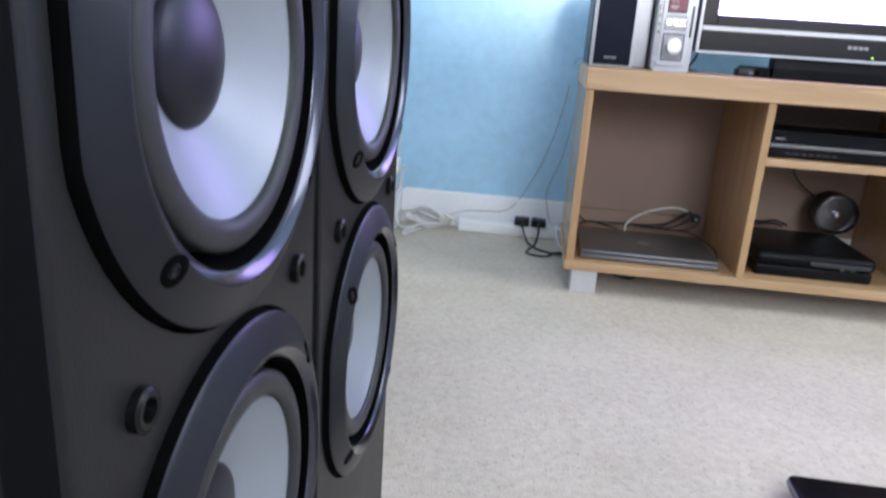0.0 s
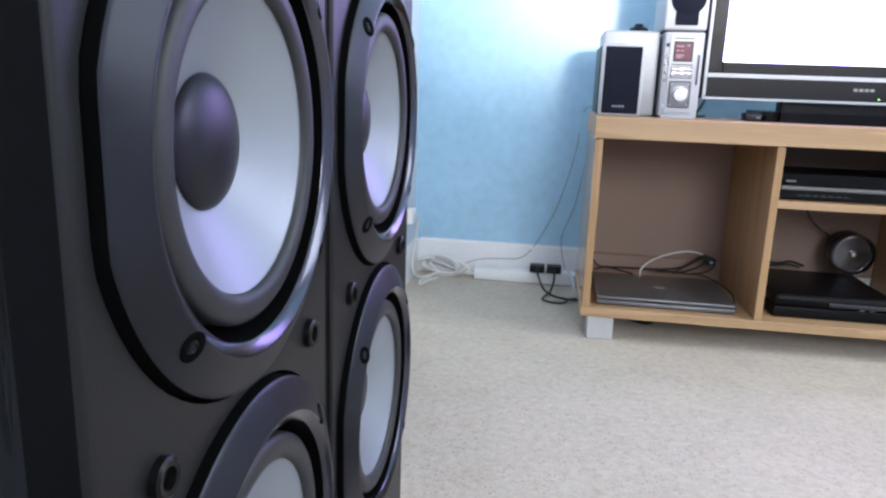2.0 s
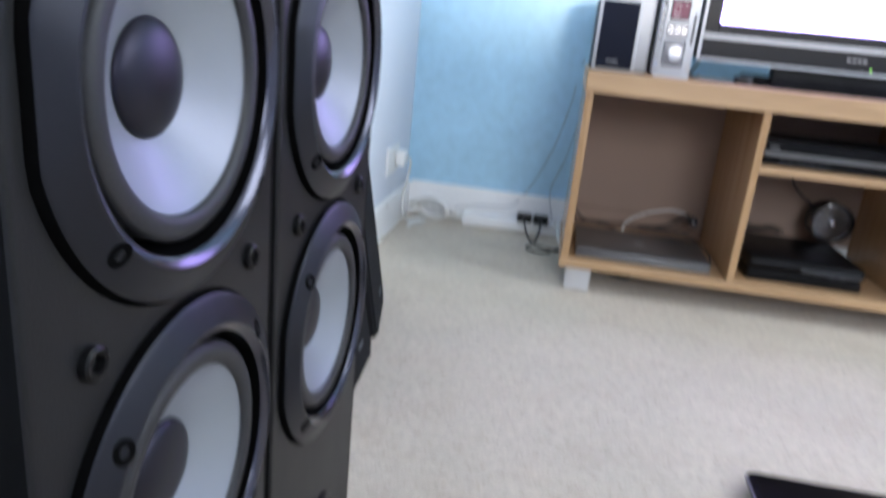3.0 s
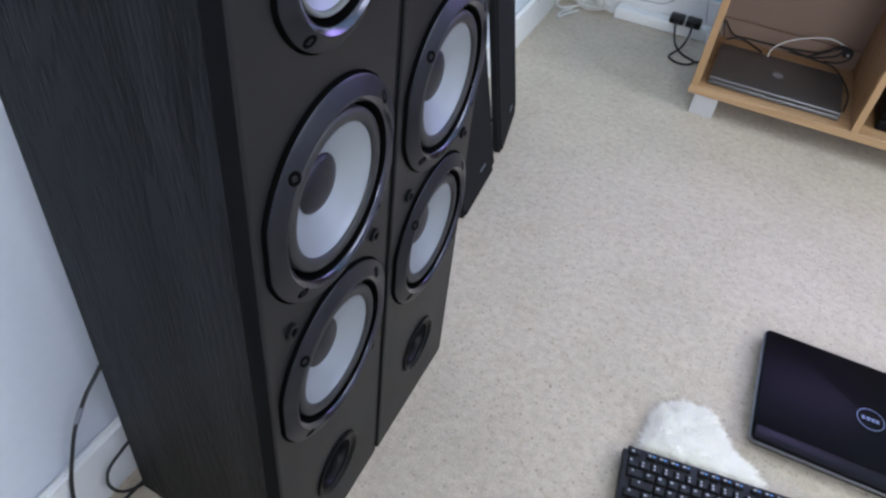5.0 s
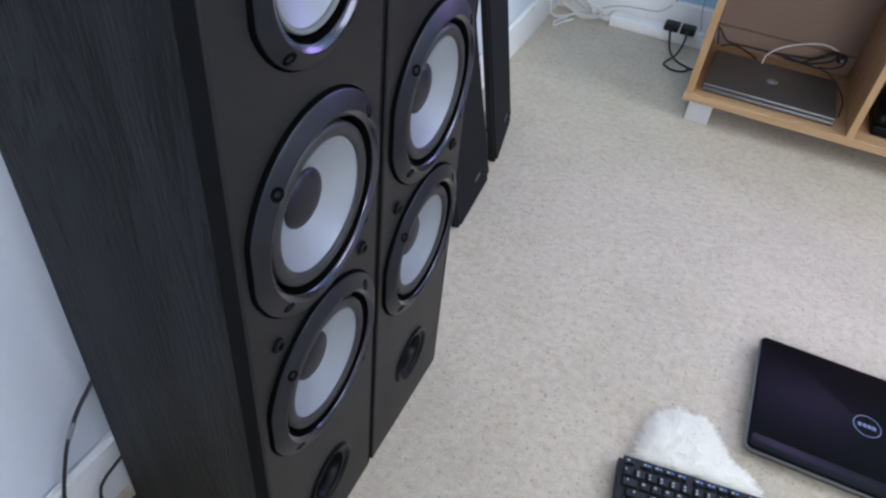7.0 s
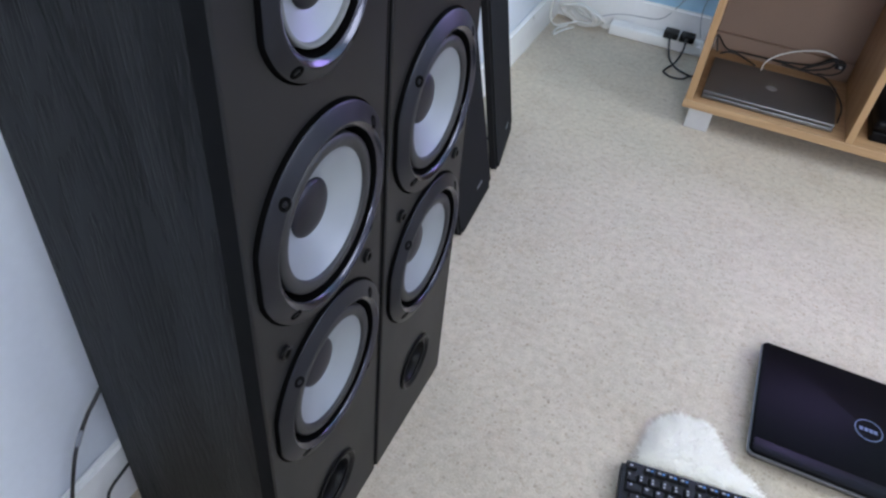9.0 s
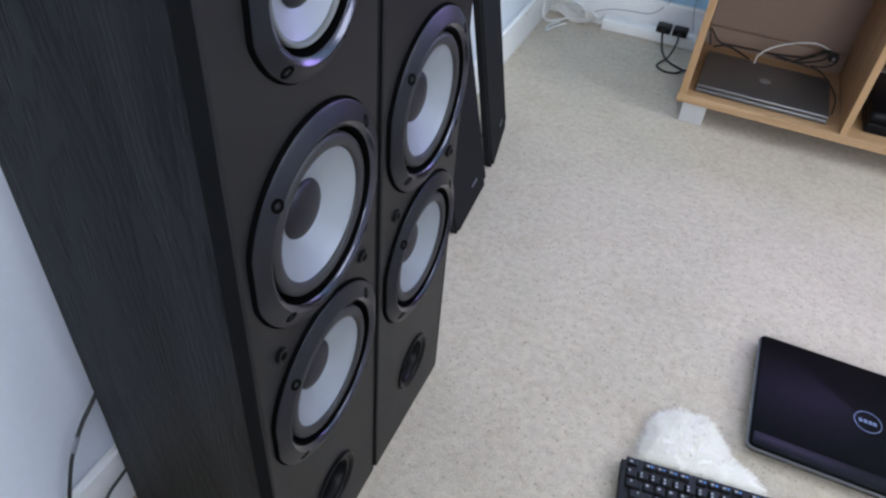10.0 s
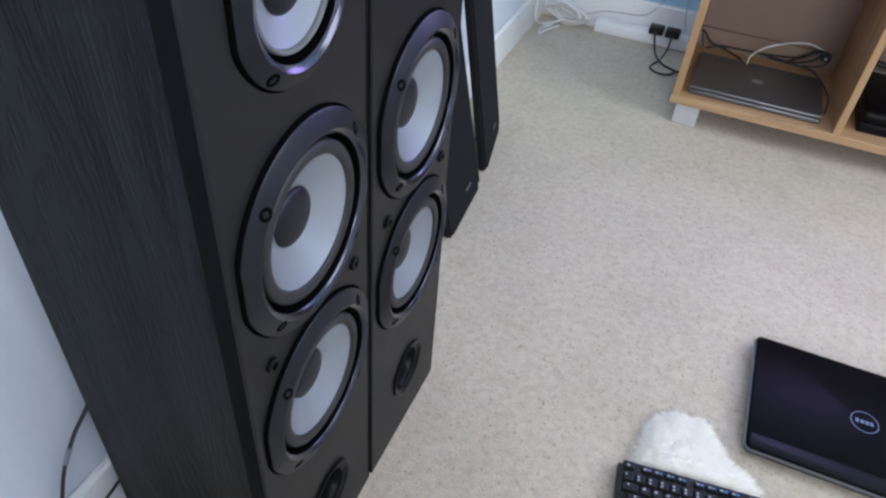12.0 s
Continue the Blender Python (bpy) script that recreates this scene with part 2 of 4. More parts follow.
_b = M_CLEAR.node_tree.nodes["Principled BSDF"]
_b.inputs["Transmission Weight"].default_value, _b.inputs["Roughness"].default_value, _b.inputs["IOR"].default_value = 1.0, 0.05, 1.45
M_DISC = mat("disc_face", (0.10, 0.10, 0.11), 0.14, metal=0.9, vary=0.1, bump=0)
_b = M_DISC.node_tree.nodes["Principled BSDF"]
_b.inputs["Anisotropic"].default_value = 0.9
_tg = M_DISC.node_tree.nodes.new("ShaderNodeTangent")
_tg.direction_type, _tg.axis = "RADIAL", "Y"
M_DISC.node_tree.links.new(_tg.outputs[0], _b.inputs["Tangent"])


# ---------------------------------------------------------------- mesh helpers
def box(bm, x0, x1, y0, y1, z0, z1, bevel=0.0, seg=2):
    m = Matrix.Translation(((x0 + x1) / 2, (y0 + y1) / 2, (z0 + z1) / 2)) @ Matrix.Diagonal((x1 - x0, y1 - y0, z1 - z0, 1))
    vs = bmesh.ops.create_cube(bm, size=1, matrix=m)["verts"]
    if bevel:
        es = list({e for v in vs for e in v.link_edges})
        bmesh.ops.bevel(bm, geom=es, offset=bevel, segments=seg, profile=0.5, affect="EDGES")
    return bm


def slab(bm, x0, x1, y0, y1, z0, z1, r, edge=0.001, seg=6):
    """A flat plate with round corners and softened rims."""
    def loop(inset, z):
        vs = []
        for cx, cy, a0 in ((x1 - r, y1 - r, 0), (x0 + r, y1 - r, 90), (x0 + r, y0 + r, 180), (x1 - r, y0 + r, 270)):
            for k in range(seg + 1):
                a = radians(a0 + 90 * k / seg)
                vs.append(bm.verts.new((cx + (r - inset) * math.cos(a), cy + (r - inset) * math.sin(a), z)))
        return vs
    loops = [loop(edge, z0), loop(edge * 0.3, z0 + edge * 0.3), loop(0, z0 + edge), loop(0, z1 - edge), loop(edge * 0.3, z1 - edge * 0.3), loop(edge, z1)]
    n = len(loops[0])
    for a, b in zip(loops, loops[1:]):
        for k in range(n):
            bm.faces.new((a[k], a[(k + 1) % n], b[(k + 1) % n], b[k]))
    bm.faces.new(loops[0][::-1]), bm.faces.new(loops[-1])
    return bm


def spin(bm, profile, seg=64, centre=(0, 0, 0), axis="x", cut=None):
    """A turned form: profile of (radius, height along the axis). cut: half-width at which both flanks are sliced flat."""
    rings = []
    for r, h in profile:
        ring = []
        for i in range(seg):
            a = 2 * math.pi * i / seg
            rr = r
            if cut:
                r0, r1 = profile[0][0], profile[-1][0]
                if r1 < cut - 0.002:          # a wide face: slide it in evenly, so that it stays smooth
                    rr = r1 + (r - r1) * (min(r0, cut / max(1e-6, abs(math.cos(a)))) - r1) / (r0 - r1)
                else:
                    rr = min(r, (cut - min(0.004, r0 - r)) / max(1e-6, abs(math.cos(a))))
            u, v = rr * math.cos(a), rr * math.sin(a)
            p = {"x": (h, u, v), "y": (u, h, v), "z": (u, v, h)}[axis]
            ring.append(bm.verts.new((p[0] + centre[0], p[1] + centre[1], p[2] + centre[2])))
        rings.append(ring)
    for a, b in zip(rings, rings[1:]):
        for i in range(seg):
            j = (i + 1) % seg
            bm.faces.new((a[i], a[j], b[j], b[i]))
    if profile[-1][0] < 0.006:
        bm.faces.new(rings[-1])
    bmesh.ops.recalc_face_normals(bm, faces=bm.faces)
    return bm


def smooth_line(pts, n=10):
    """Points along a smooth line through the given ones."""
    p = [Vector(q) for q in pts]
    p = [2 * p[0] - p[1], *p, 2 * p[-1] - p[-2]]
    out = []
    for i in range(1, len(p) - 2):
        for k in range(n):
            t = k / n
            a, b, c, d = p[i - 1], p[i], p[i + 1], p[i + 2]
            out.append(0.5 * (2 * b + (c - a) * t + (2 * a - 5 * b + 4 * c - d) * t * t + (3 * b - a - 3 * c + d) * t ** 3))
    out.append(p[-2])
    return out


def tube(bm, pts, r, n=10, sides=8):
    line = smooth_line(pts, n)
    rings, up = [], Vector((0.31, 0.22, 0.92)).normalized()
    for i, q in enumerate(line):
        d = (line[min(i + 1, len(line) - 1)] - line[max(i - 1, 0)]).normalized()
        side = d.cross(up)
        if side.length < 0.05:
            side = d.cross(Vector((1, 0, 0)))
        side.normalize()
        up2 = side.cross(d)
        rings.append([bm.verts.new(q + r * (math.cos(2 * math.pi * k / sides) * side + math.sin(2 * math.pi * k / sides) * up2)) for k in range(sides)])
    for a, b in zip(rings, rings[1:]):
        for k in range(sides):
            j = (k + 1) % sides
            bm.faces.new((a[k], a[j], b[j], b[k]))
    bm.faces.new(rings[0][::-1])
    bm.faces.new(rings[-1])
    return bm


def solid(name, bm, material, smooth=False, **tags):
    me = bpy.data.meshes.new(name)
    bmesh.ops.recalc_face_normals(bm, faces=bm.faces)
    bm.to_mesh(me)
    bm.free()
    me.materials.append(material)
    if smooth:
        me.shade_smooth()
        me.set_sharp_from_angle(angle=radians(38))
    ob = new(name, me)
    return tagged(ob, **tags) if tags else ob


def part(name, bm, material, parent, label="", smooth=False):
    ob = solid(name, bm, material, smooth)
    ob.parent = parent
    if label:
        ob["label"] = label
    return ob


def thing(name, at, label, category, group="", turn=0.0):
    ob = new(name)
    ob.empty_display_size = 0.05
    ob.matrix_world = pose(*at, 0, 0, turn)
    return tagged(ob, label=label, category=category, group=group)


B = bmesh.new

# ---------------------------------------------------------------- the room
XL, YB, XR, YF, H = -0.33, 2.20, EAST, SOUTH, 2.4
solid("floor", box(B(), XL - 0.12, XR + 0.12, YF - 0.12, YB + 0.12, -0.12, 0.0), M_CARPET, kind="structure", label="beige speckled twist-pile carpet floor", category="floor")
solid("ceiling", box(B(), XL - 0.12, XR + 0.12, YF - 0.12, YB + 0.12, H, H + 0.12), M_CEIL, kind="structure", label="plain white ceiling", category="ceiling")
solid("wall_north", box(B(), XL - 0.12, XR + 0.12, YB, YB + 0.12, 0, H), M_BLUE, kind="structure", label="light blue painted wall behind the television", category="wall")
solid("wall_west", box(B(), XL - 0.12, XL, YF, YB, 0, H), M_WHITEWALL, kind="structure", label="white painted wall behind the loudspeakers", category="wall")
bm = B()
box(bm, XR, XR + 0.12, YF, WY0, 0, H), box(bm, XR, XR + 0.12, WY1, YB, 0, H)
box(bm, XR, XR + 0.12, WY0, WY1, 0, WZ0), box(bm, XR, XR + 0.12, WY0, WY1, WZ1, H)
solid("wall_east", bm, M_WHITEWALL, kind="structure", label="white painted wall with a window opening", category="wall")
bm = B()
box(bm, XL - 0.12, WX0, YF - 0.12, YF, 0, H), box(bm, WX1, XR + 0.12, YF - 0.12, YF, 0, H)
box(bm, WX0, WX1, YF - 0.12, YF, 0, WZ0), box(bm, WX0, WX1, YF - 0.12, YF, WZ1, H)
solid("wall_south", bm, M_WHITEWALL, kind="structure", label="white painted wall with a window opening", category="wall")

# added out of view: blocks the south window's light from floor and tower foot
solid("shade_wall", box(B(), XL, 1.0, -1.02, -0.92, 0, 0.86, 0.004), M_WHITEWALL, kind="structure", label="added unseen half-height wall that shades the low parts", category="wall")


def baseboard(x0, x1, y0, y1, label):
    """A skirting with a chamfered top edge."""
    bm = box(B(), x0, x1, y0, y1, 0.0, 0.122)
    top = [e for e in bm.edges if all(v.co.z > 0.1 for v in e.verts)]
    bmesh.ops.bevel(bm, geom=top, offset=0.007, segments=2, affect="EDGES")
    solid("baseboard", bm, M_TRIM, kind="structure", label=label, category="skirting board")


baseboard(XL + 0.016, XR, YB - 0.016, YB - 0.0005, "white gloss-painted skirting board along the blue wall")
baseboard(XL + 0.0005, XL + 0.016, YF, YB - 0.0005, "white gloss-painted skirting board along the white wall")

# ---------------------------------------------------------------- the tower loudspeakers
SP_W, SP_D, SP_H = 0.1200, 0.2765, 1.04


def driver(parent, name, z, R, cut, opening, cone_r, cap_r, cap_x, cap_h, edge_x, gap, screw_r, screws):
    """One driver on the front plane: proud trim ring with flats, roll surround, cone, cap, screws."""
    inner = opening + 0.0062
    low, rise = 0.0046, 0.0070

    def face(r):
        return low + rise * min(1.0, (R - r) / (R - inner - 0.0016)) ** 0.95

    # recess, rim and throat are near black to carry the shade in their colour
    part("recess", spin(B(), [(R + 0.0022, 0.0), (R + 0.0020, -0.009), (R - 0.0005, -0.0092)], 96, (0, 0, z), cut=cut + 0.0022), M_GROOVE, parent, "groove round the driver, its shade painted black", True)
    bez = B()
    slope = [R + (inner + 0.0016 - R) * t for t in (0.10, 0.2, 0.32, 0.45, 0.6, 0.75, 0.88, 1.0)]
    spin(bez, [(R - 0.0003, low - 0.0002), (R - 0.0010, low + 0.0004)] + [(q, face(q)) for q in slope] + [(inner + 0.0008, low + rise + 0.0003), (inner, low + rise + 0.0003)], 96, (0, 0, z), cut=cut)
    ring = part(name, bez, M_BEZEL, parent, "satin black plastic driver trim ring", True)
    part("rim", spin(B(), [(R, -0.0095), (R, low - 0.0010), (R - 0.0003, low - 0.0002)], 96, (0, 0, z), cut=cut), M_GROOVE, ring, "side of the trim ring, its shade painted black", True)
    part("lip", spin(B(), [(inner, 0.0119), (inner - 0.0003, 0.01185), (inner - 0.0007, 0.01165), (inner - 0.0020, 0.01095), (inner - 0.0038, 0.00985), (inner - 0.0054, 0.0087), (opening + 0.0003, 0.0081), (opening, 0.0074)], 96, (0, 0, z)), M_LIP, ring, "polished bevelled inner lip", True)
    part("throat", spin(B(), [(opening, 0.0074), (opening, -0.002), (opening - 0.0005, -0.012)], 96, (0, 0, z)), M_GROOVE, ring, "gap round the surround, its shade painted black", True)
    outer = opening - gap
    mid, hw = (outer + cone_r) / 2 - 0.0005, (outer - cone_r) / 2 + 0.0005
    roll = [(outer + 0.0002, edge_x - 0.012)] + [(mid + hw * math.cos(a), edge_x + 0.0042 * math.sin(a)) for a in [math.pi * k / 8 for k in range(9)]]
    part("surround", spin(B(), roll, 80, (0, 0, z)), M_RUBBER if R > 0.1 else M_MIDROLL, ring, "black rubber roll surround" if R > 0.1 else "grey roll surround", True)
    deep = edge_x - cap_x
    prof = [(cone_r, edge_x)] + [(cone_r + (cap_r - cone_r) * t, edge_x - deep * (t ** 0.88)) for t in (0.1, 0.25, 0.4, 0.55, 0.7, 0.85, 1.0)] + [(cap_r * 0.9, cap_x - 0.002)]
    part("cone", spin(B(), prof, 80, (0, 0, z)), M_CONE, ring, "silver-white woofer cone", True)
    cap = [(cap_r * math.cos(a), cap_x + 0.0004 + cap_h * math.sin(a)) for a in [math.pi / 2 * k / 8 for k in range(8)]] + [(0.0004, cap_x + 0.0004 + cap_h)]
    part("dust_cap", spin(B(), cap, 48, (0, 0, z)), M_CAP, ring, "dark grey domed dust cap", True)
    part("basket", spin(B(), [(opening, -0.009), (opening, -0.05), (0.001, -0.052)], 40, (0, 0, z)), M_GROOVE, ring)
    tilt = math.atan2(face(screw_r - 0.003) - face(screw_r + 0.003), 0.006)
    for a in screws:
        c, n = math.cos(radians(a)), math.sin(radians(a))
        normal = Vector((math.cos(tilt), math.sin(tilt) * c, math.sin(tilt) * n))
        seat = Matrix.Translation((face(screw_r), screw_r * c, z + screw_r * n)) @ Vector((1, 0, 0)).rotation_difference(normal).to_matrix().to_4x4()
        well = spin(B(), [(0.0064, -0.0020), (0.0064, 0.0002), (0.0061, 0.0004), (0.0032, 0.0003), (0.0026, -0.0003)], 24)
        head = spin(B(), [(0.0027, -0.0003), (0.0025, 0.0003), (0.0020, 0.0006), (0.0012, -0.0004), (0.0004, -0.0006)], 20)
        well.transform(seat), head.transform(seat)
        part("screw_well", well, M_GROOVE, ring, "black rim round a screw", True)
        part("screw", head, M_SCREW, ring, "dark hexagon-socket screw", True)


def tower(at):
    sp = thing("tower_loudspeaker", at, "tall black ash floor-standing loudspeaker with silver cones, grille off", "loudspeaker", "pair of tower loudspeakers")
    bw = 0.101
    bm = B()
    pl = [(-SP_D, -bw), (-0.022, -SP_W + 0.0015), (-0.022, SP_W - 0.0015), (-SP_D, bw)]
    lo = [bm.verts.new((x, y, 0.002)) for x, y in pl]
    hi = [bm.verts.new((x, y, SP_H)) for x, y in pl]
    bm.faces.new(lo), bm.faces.new(hi)
    for i in (0, 2, 3):
        bm.faces.new((lo[i], lo[(i + 1) % 4], hi[(i + 1) % 4], hi[i]))
    bmesh.ops.bevel(bm, geom=list(bm.edges), offset=0.002, segments=2, affect="EDGES")
    part("cabinet", bm, M_ASH, sp, "black ash wood-grain vinyl cabinet")
    # front panel, rounded on its long edges, with round holes closed by the driver baskets
    holes = [(0.6168, 0.1134, 0.1098), (0.3872, 0.1134, 0.1098), (0.8405, 0.0812, 0.0770), (0.137, 0.036, 9)]
    bm = B()
    prof = [(-0.0215, -SP_W)]
    rr = 0.0025
    prof += [(-rr + rr * math.sin(a), -SP_W + rr - rr * math.cos(a)) for a in [math.pi / 2 * k / 6 for k in range(7)]]
    prof += [(0.0, -0.1174), (-0.0045, -0.1171), (-0.0045, -0.1145), (0.0, -0.1142)]      # a fine groove beside the edge
    left = prof[:-4] + prof[-1:]
    right = [(x, -y) for x, y in prof[::-1]]
    zs = [0.0, SP_H]
    for side in (left, right):
        cols = [[bm.verts.new((x, y, z)) for z in zs] for x, y in side]
        for a, b in zip(cols, cols[1:]):
            bm.faces.new((a[0], b[0], b[1], a[1]))
    # the flat face between, cut into bands with a fan round each hole
    yl = 0.1142
    holes.sort()
    bounds = [0.0] + [(a[0] + a[1] + b[0] - b[1]) / 2 for a, b in zip(holes, holes[1:])] + [SP_H]
    n = 64
    for (zc, rad, flat), zb, zt in zip(holes, bounds, bounds[1:]):
        inner, outer = [], []
        angs = sorted([2 * math.pi * i / n for i in range(n)] + [math.atan2(dz, dy) % (2 * math.pi) for dy in (-yl, yl) for dz in (zb - zc, zt - zc)])
        for a in angs:
            c, s = math.cos(a), math.sin(a)
            k = min(yl / abs(c) if abs(c) > 1e-9 else 9, ((zt - zc) / s if s > 0 else (zb - zc) / s) if abs(s) > 1e-9 else 9)
            r = min(rad, flat / max(1e-9, abs(c)))
            inner.append(bm.verts.new((0, r * c, zc + r * s)))
            outer.append(bm.verts.new((0, k * c, zc + k * s)))
        m = len(angs)
        for i in range(m):
            j = (i + 1) % m
            bm.faces.new((inner[i], inner[j], outer[j], outer[i]))
    for x, z in ((0, 0.0), (0, SP_H)):
        ring = [bm.verts.new((px, py, z)) for px, py in left + right]
        bm.faces.new(ring)
    bmesh.ops.remove_doubles(bm, verts=bm.verts, dist=1e-5)
    front = part("front_panel", bm, M_BAFFLE, sp, "black textured front panel", True)
    # side faces get a darker black: the shade near the front edge, put into colour
    front.data.materials.append(M_EDGE_SHADE)
    for f in front.data.polygons:
        f.material_index = int(abs(f.normal.y) > 0.8 and f.center.x < -0.003)
    driver(sp, "upper_woofer", 0.6168, 0.1112, 0.1076, 0.087, 0.0675, 0.0305, -0.0185, 0.0080, 0.0020, 0.0062, 0.0985, (42, 139, 224, 318))
    driver(sp, "lower_woofer", 0.3872, 0.1112, 0.1076, 0.087, 0.0675, 0.0305, -0.0185, 0.0080, 0.0020, 0.0062, 0.0985, (42, 139, 224, 318))
    driver(sp, "midrange", 0.8405, 0.0790, 0.0748, 0.058, 0.049, 0.0255, -0.0085, 0.0085, 0.0000, 0.0050, 0.0715, (36, 126, 231, 306))
    part("groove", box(B(), -0.0044, -0.0010, 0.1146, 0.1170, 0.004, SP_H - 0.004), M_GROOVE, sp, "dark groove beside the edge")
    port = part("bass_port", spin(B(), [(0.049, 0.0005), (0.049, 0.003), (0.046, 0.0045), (0.042, 0.003), (0.037, -0.004), (0.034, -0.014), (0.033, -0.10)], 64, (0, 0.002, 0.137)), M_SCREW, sp, "flared round bass port", True)
    part("port_inside", spin(B(), [(0.033, -0.095), (0.001, -0.097)], 32, (0, 0.002, 0.137)), M_GROOVE, port)
    for y in (-0.081, 0.081):
        for z in (0.500, 0.975):
            p = spin(B(), [(0.0085, 0.0), (0.0085, 0.0035), (0.007, 0.0045), (0.0048, 0.0042), (0.0042, -0.006), (0.0004, -0.0065)], 24, (0, y, z))
            part("grille_socket", p, M_SCREW, sp, "black plastic grille socket", True)
    return sp


t1 = tower((-0.006, 0.081, 0))
t2 = copy_thing(t1, pose(-0.005, 0.3267, 0))


def grille(at, turn, lean, mark):
    """A detached grille: rounded cloth panel over a board, leaning on the wall."""
    g = thing("speaker_grille", at, "detached black cloth speaker grille leaning on the white wall", "speaker grille", "detached grilles")
    g.matrix_world = pose(*at, 0, 0, turn) @ pose(0, 0, 0, 0, -lean, 0)
    bm = box(B(), -0.021, 0.0, -0.117, 0.117, 0.0, 0.93)
    es = [e for e in bm.edges if abs(e.verts[0].co.x - e.verts[1].co.x) > 0.01]
    bmesh.ops.bevel(bm, geom=es, offset=0.014, segments=4, affect="EDGES")
    es = [e for e in bm.edges if all(v.co.x > -0.001 for v in e.verts)]
    bmesh.ops.bevel(bm, geom=es, offset=0.006, segments=3, affect="EDGES")
    part("cloth", bm, M_CLOTH, g, "black woven cloth panel", True)
    for z in (0.08, 0.47, 0.86):
        for y in (-0.081, 0.081):
            part("peg", spin(B(), [(0.005, -0.021), (0.005, -0.030), (0.0005, -0.031)], 12, (0, y, z)), M_BLACK, g)
    if mark:
        part("badge", box(B(), 0.0002, 0.0016, 0.012, 0.048, 0.052, 0.057), M_BADGE, g, "small grey maker's badge")
    return g


grille((-0.118, 0.914, 0.006), 4.0, 12.2, True)
grille((-0.155, 1.203, 0.006), 11.0, 10.0, True)

# ---------------------------------------------------------------- the television stand
SX0, SX1, SY0, SY1 = 0.234, 1.556, 1.60, 2.02
stand = thing("television_stand", (0, 0, 0), "oak-veneer television stand with open shelves and silver feet", "tv stand")
part("top_board", box(B(), SX0, SX1, SY0 - 0.004, SY1, 0.533, 0.586, 0.002), M_OAK, stand)
part("bottom_board", box(B(), SX0, SX1, SY0, SY1, 0.066, 0.090, 0.0015), M_OAK, stand)
for x0, x1 in ((SX0 + 0.003, SX0 + 0.023), (0.671, 0.690), (1.110, 1.129), (SX1 - 0.024, SX1 - 0.004)):
    part("upright", box(B(), x0, x1, SY0 + 0.002, SY1 - 0.006, 0.0903, 0.5327, 0.0012), M_OAKV, stand)
part("shelf", box(B(), 0.6903, 1.1097, SY0 + 0.006, SY1 - 0.008, 0.381, 0.400, 0.0012), M_OAK, stand)
part("back_panel", box(B(), SX0 + 0.006, SX1 - 0.006, SY1 - 0.0055, SY1 - 0.001, 0.125, 0.532), M_BACK, stand, "brown hardboard back panel")
part("back_rail", box(B(), SX0 + 0.0245, 0.6705, SY1 - 0.024, SY1 - 0.008, 0.0905, 0.150, 0.001), M_BACK, stand)
for x in (0.256, 1.47):
    for y in (SY0 + 0.012, SY1 - 0.08):
        part("foot", box(B(), x, x + 0.068, y, y + 0.068, 0.0, 0.0657, 0.002), M_FOOT, stand, "square silver foot")

# ---------------------------------------------------------------- television
TY = 1.75
tv = thing("television", (0.905, TY, 0.5865), "black flat-panel television with a glowing white screen, silver trim", "television")
bm = box(B(), -0.396, 0.396, 0.0, 0.085, 0.052, 0.575, 0.008, 3)
part("housing", bm, M_BLACK, tv, "", True)
part("screen", box(B(), -0.354, 0.354, -0.0015, 0.002, 0.146, 0.548), M_SCREEN, tv, "bright white lit screen")
for n, b in (("bezel", (-0.388, -0.354, 0.120, 0.568)), ("bezel", (0.354, 0.388, 0.120, 0.568)), ("bezel", (-0.354, 0.354, 0.548, 0.568)), ("bezel", (-0.354, 0.354, 0.1185, 0.146))):
    part(n, box(B(), b[0], b[1], -0.006, 0.003, b[2], b[3], 0.002), M_TVB, tv)
part("silver_strip", box(B(), -0.388, 0.388, -0.007, 0.003, 0.107, 0.118, 0.001), M_SILVER, tv, "silver trim strip")
part("lower_panel", box(B(), -0.388, 0.388, -0.005, 0.003, 0.058, 0.1068, 0.002), M_TVB, tv, "dark grey lower panel")
part("silver_edge", box(B(), -0.397, 0.397, -0.0065, 0.004, 0.0505, 0.0577, 0.002), M_SILVER, tv, "silver lower edge")
part("silver_edge", box(B(), -0.397, -0.3885, -0.0065, 0.004, 0.058, 0.570, 0.002), M_SILVER, tv)
for x in (-0.026, -0.013, 0.0, 0.013):
    part("maker_mark", box(B(), x - 0.0048, x + 0.0048, -0.0062, -0.0048, 0.083, 0.090), M_MARK, tv, "small silver maker's mark, plain bar")
part("power_light", spin(B(), [(0.002, -0.0045), (0.002, -0.0062), (0.0003, -0.0066)], 12, (0.032, 0, 0.065), "y"), M_LED, tv, "green power light")
part("neck", box(B(), -0.19, 0.19, 0.03, 0.07, 0.012, 0.06, 0.004), M_TVB, tv)
bm = box(B(), -0.25, 0.25, -0.07, 0.16, 0.0, 0.026)
bmesh.ops.bevel(bm, geom=[e for e in bm.edges if abs(e.verts[0].co.z - e.verts[1].co.z) > 0.01], offset=0.035, segments=5, affect="EDGES")
part("base", bm, M_GLOSS, tv, "glossy black base plate", True)

# small black receiver beside the television
rc = thing("infrared_receiver", (0.642, 1.735, 0.5865), "small black plastic receiver box beside the television", "receiver")
part("body", box(B(), -0.028, 0.028, -0.02, 0.02, 0, 0.020, 0.004, 3), M_BLACK, rc, "", True)
part("window", box(B(), 0.0, 0.010, -0.0212, -0.0196, 0.006, 0.013), M_BADGE, rc)

